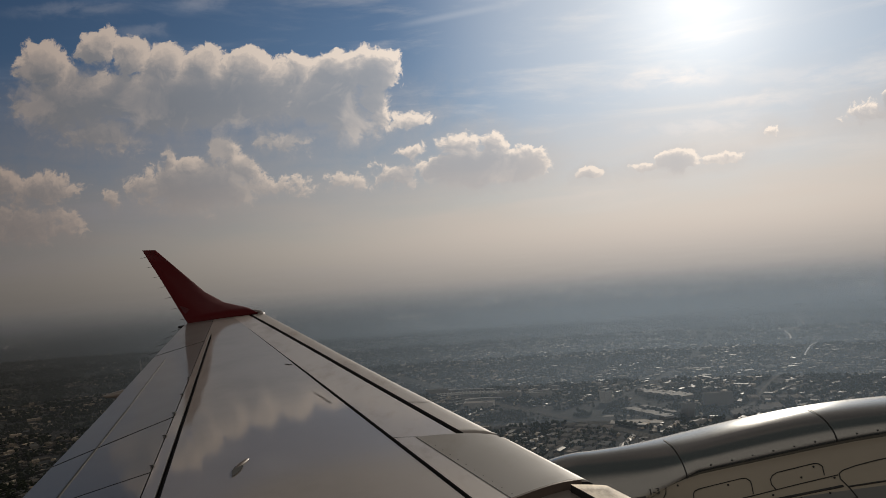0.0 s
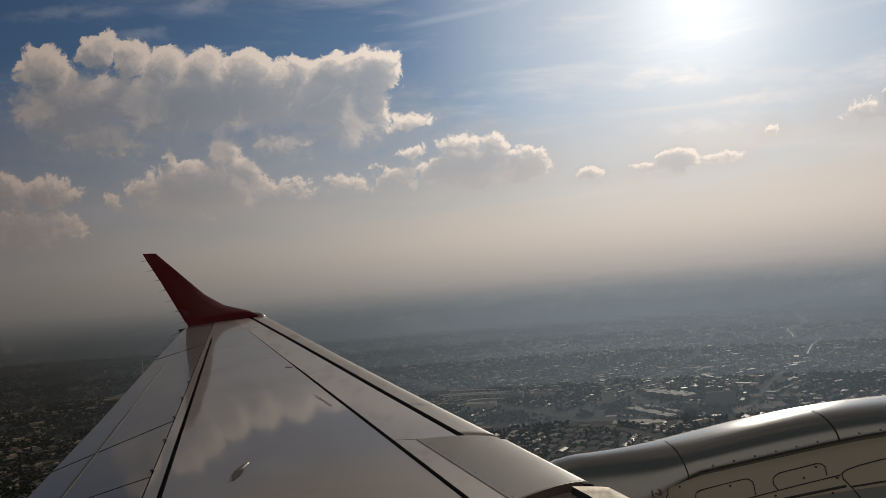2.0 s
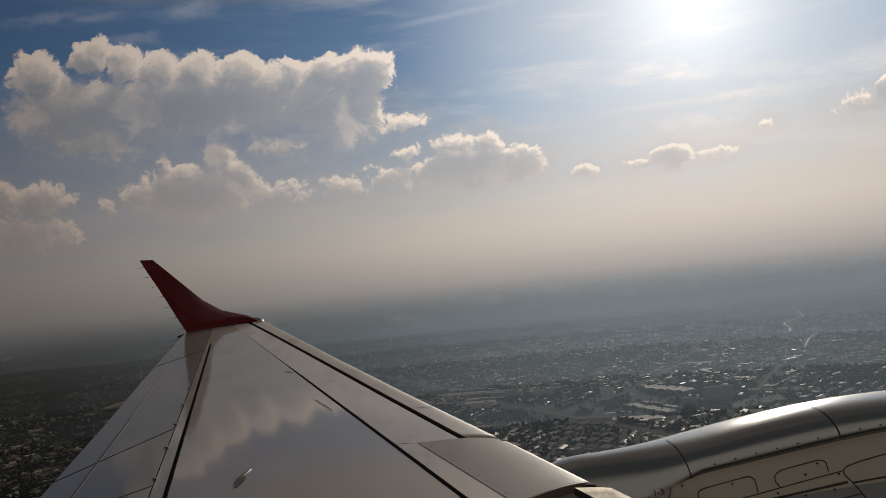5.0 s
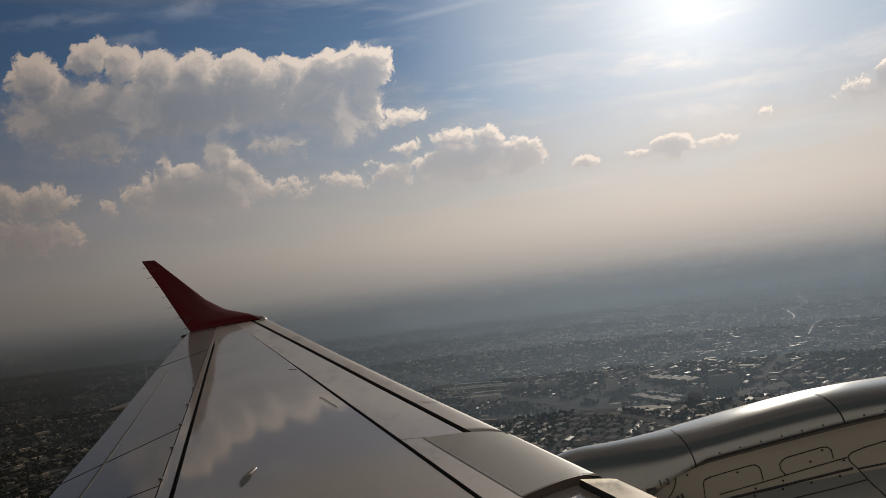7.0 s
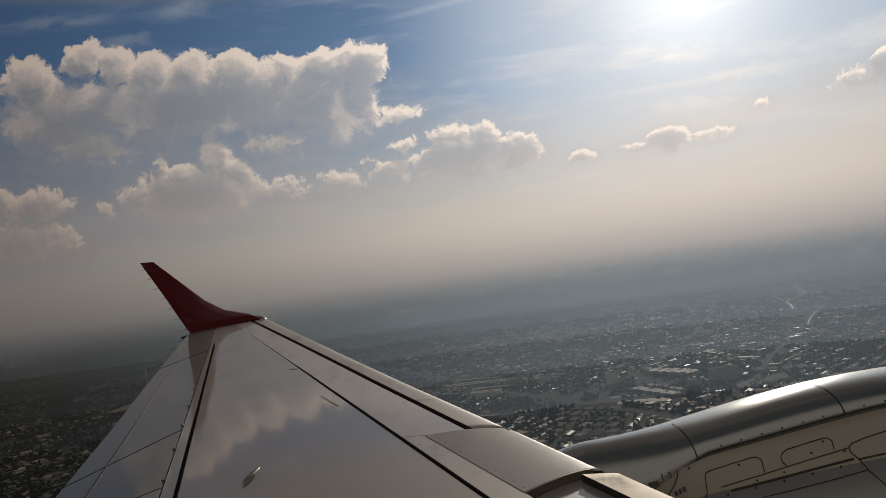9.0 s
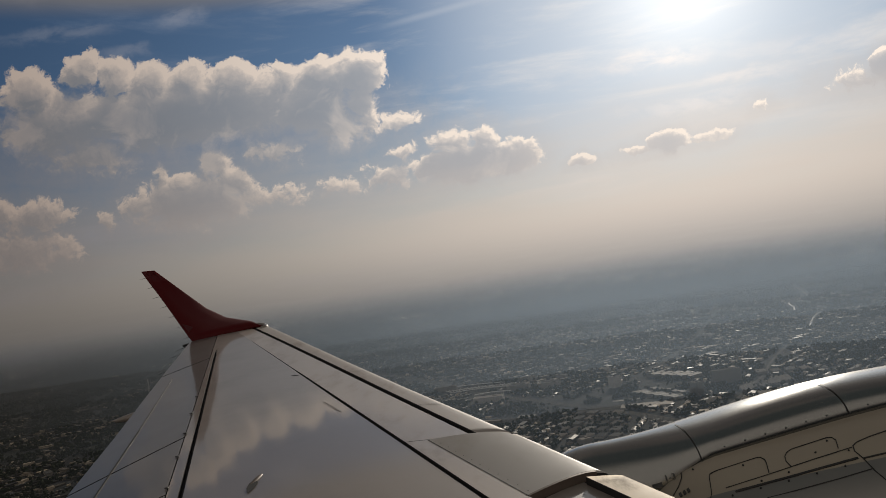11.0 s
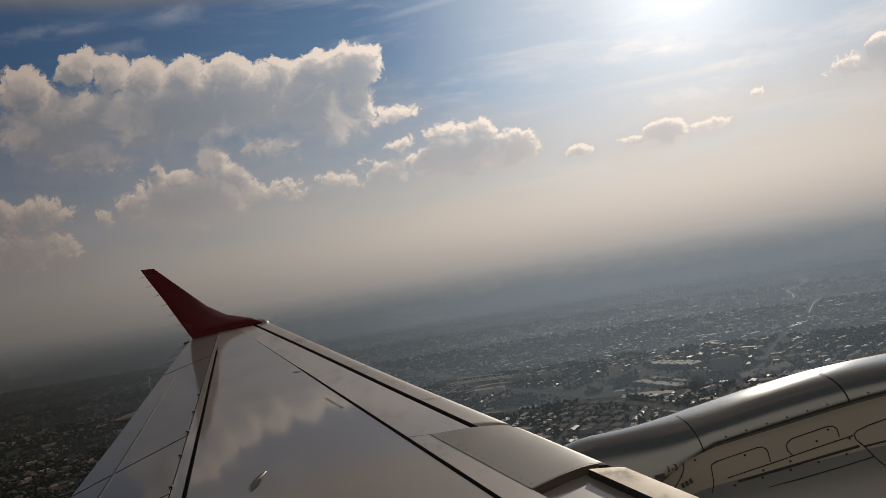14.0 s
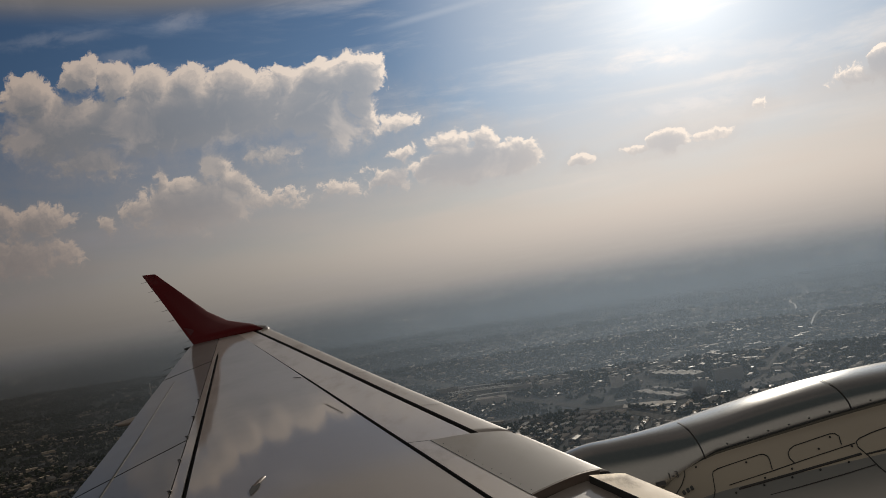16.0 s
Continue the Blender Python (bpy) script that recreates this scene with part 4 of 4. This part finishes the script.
# railway station: long roofed platforms side by side
def platform(points, ribs):
    base = tagged(new("station_platform"), "long pale railway platform roof in a gentle curve", "platform", "station platforms")
    v, f, n = [], [], 40
    for k in range(n + 1):
        t = k / n
        x = points[0][0] + (points[1][0] - points[0][0]) * t
        y = points[0][1] + (points[1][1] - points[0][1]) * t + 14 * math.sin(math.pi * t)
        v += [(x, y - 5, 5), (x, y - 5, 5.5), (x, y, 6.4), (x, y + 5, 5.5), (x, y + 5, 5)]
    for k in range(n):
        for j in range(5):
            a, b = 5 * k + j, 5 * k + (j + 1) % 5
            f.append((a, b, b + 5, a + 5))
    mesh_of("roof", v, f, PALE_ROOF, base)
    for k in range(0, n + 1, 2):
        x, y = v[5 * k + 2][0], v[5 * k + 2][1]
        bm = bmesh.new()
        bmesh.ops.create_cube(bm, size=1, matrix=Matrix.Translation((x, y, 2.6)) @ Matrix.Diagonal((0.5, 0.5, 5.2, 1)))
        part("post", bm, STEEL, base)
        if ribs:
            bm = bmesh.new()
            bmesh.ops.create_cube(bm, size=1, matrix=Matrix.Translation((x, y, 6.8)) @ Matrix.Diagonal((1.8, 13, 1.4, 1)))
            part("skylight", bm, PALE_ROOF, base)


platform(((-70, 2150), (110, 2105)), False)
platform(((-40, 2075), (150, 2040)), True)
platform(((-30, 2045), (140, 2015)), True)
platform(((30, 1950), (120, 1938)), False)

rng = np.random.default_rng(5)


def patch(x, y):
    """How built-up the land is there, 0 to 1."""
    return 0.5 + 0.5 * noise.noise((x * 0.0021, y * 0.0021, 3.0)) + 0.25 * noise.noise((x * 0.006, y * 0.006, 9.0)) - 0.20 * min(1, max(0, (-0.22 - x / y) / 0.12))


count = 0
while count < 230:
    y = 1220 + 1900 * rng.random() ** 1.4
    x = (rng.random() * 1.24 - 0.62) * y
    w, d, h = rng.uniform(12, 44), rng.uniform(8, 16), rng.uniform(4, 13)
    if patch(x, y) < 0.46 or not clear_of_roads(x, y, 0.5 * w + 3) or any((x - a) ** 2 + (y - b) ** 2 < (r + 0.6 * w) ** 2 for a, b, r in taken):
        continue
    put(first_block if rng.random() < 0.7 else first_hall, x, y, w, d, h, LEAN + rng.choice((0, 90)) + rng.normal(0, 6))
    count += 1

# houses and far buildings, too many to count
hv, hf = [], []
base = np.array([(-.5, -.5, 0), (.5, -.5, 0), (.5, .5, 0), (-.5, .5, 0), (-.5, -.5, .62), (.5, -.5, .62), (.5, .5, .62), (-.5, .5, .62), (-.5, 0, 1), (.5, 0, 1)])
plan = [(0, 1, 5, 4), (2, 3, 7, 6), (1, 2, 6, 9, 5), (3, 0, 4, 8, 7), (4, 5, 9, 8), (7, 8, 9, 6)]
flatbase = base.copy()
flatbase[8:, 2] = 0.62
near_taken = np.array([(a, b, r) for a, b, r in taken])
made = 0
while made < 26000:
    y = 1150 + 3700 * rng.random() ** 1.5
    x = (rng.random() * 1.3 - 0.65) * y
    zone = radians(LEAN + 75 * noise.noise((round(x / 420) * 0.37, round(y / 420) * 0.37, 0.5)))
    along, row = x * math.cos(zone) + y * math.sin(zone), y * math.cos(zone) - x * math.sin(zone)
    row = round(row / 27) * 27 + rng.normal(0, 1.5)      # streets of houses, a row each side
    x, y = along * math.cos(zone) - row * math.sin(zone), along * math.sin(zone) + row * math.cos(zone)
    if y < 1150 or patch(x, y) < 0.22 + 0.3 * rng.random() or not clear_of_roads(x, y, 8):
        continue
    if (np.hypot(near_taken[:, 0] - x, near_taken[:, 1] - y) < near_taken[:, 2] + 8).any():
        continue
    big = rng.random() < 0.06
    w, d, h = (rng.uniform(14, 38), rng.uniform(8, 14), rng.uniform(5, 13)) if big else (rng.uniform(6, 14), rng.uniform(5, 8), rng.uniform(3.5, 6.5))
    a = zone + (math.pi / 2 if rng.random() < 0.2 else 0) + rng.normal(0, 0.04)
    p = (flatbase if big or rng.random() < 0.6 else base) * (w, d, h)
    if p[8, 2] == p[4, 2]:
        p[8:, 2] += rng.uniform(0, 0.16) * d      # many flat roofs have a slight fall
    q = np.stack([p[:, 0] * math.cos(a) - p[:, 1] * math.sin(a) + x, p[:, 0] * math.sin(a) + p[:, 1] * math.cos(a) + y, p[:, 2]], 1)
    n = 10 * made
    hv.append(q)
    hf += [tuple(k + n for k in face) for face in plan]
    made += 1
tagged(mesh_of("houses", np.concatenate(hv), hf, HOUSE), "thousands of small houses and halls among trees", "houses", "", "stuff")

# trees: uneven clumps of crowns
ico = bmesh.new()
bmesh.ops.create_icosphere(ico, subdivisions=1, radius=1)
iv = np.array([v.co[:] for v in ico.verts])
jf = [tuple(v.index for v in face.verts) for face in ico.faces]
ico.free()
tv, tf, made = [], [], 0
while made < 40000:
    if made % 9 == 0:
        gy = 1130 + 3500 * rng.random()
        gx = (rng.random() * 1.3 - 0.65) * gy
        ga, gl = radians(LEAN + (90 if rng.random() < 0.5 else 0)), rng.uniform(10, 34)
    along, across = rng.normal(0, gl), rng.normal(0, 6)
    x, y = gx + along * math.cos(ga) - across * math.sin(ga), gy + along * math.sin(ga) + across * math.cos(ga)
    if patch(x, y) > 0.35 + 0.7 * rng.random() or not clear_of_roads(x, y, 5):
        continue
    r = rng.uniform(1.5, 3.4) * (1 + y / 5000)
    p = iv * (1 + rng.normal(0, 0.22, (len(iv), 1))) * (r, r, r * rng.uniform(0.8, 1.3)) + (x, y, r * 1.1)
    n = len(iv) * made
    tv.append(p)
    tf += [tuple(k + n for k in face) for face in jf]
    made += 1
tagged(mesh_of("trees", np.concatenate(tv), tf, LEAF), "dense dark green tree crowns between houses", "trees", "", "stuff")

# slim pale mast far off among the trees
mast = tagged(new("chimney_stack"), "tall slim pale chimney above the suburbs", "chimney")
v, f = rod([(-1130, 2900, 0), (-1130, 2900, 45), (-1130, 2900, 92)], 3.2, 12, 0.6)
mesh_of("shaft", v, f, WALL, mast, "", True)
v, f = rod([(-1130, 2900, 92), (-1130, 2900, 94)], 2.3, 12)
mesh_of("rim", v, f, STEEL, mast)
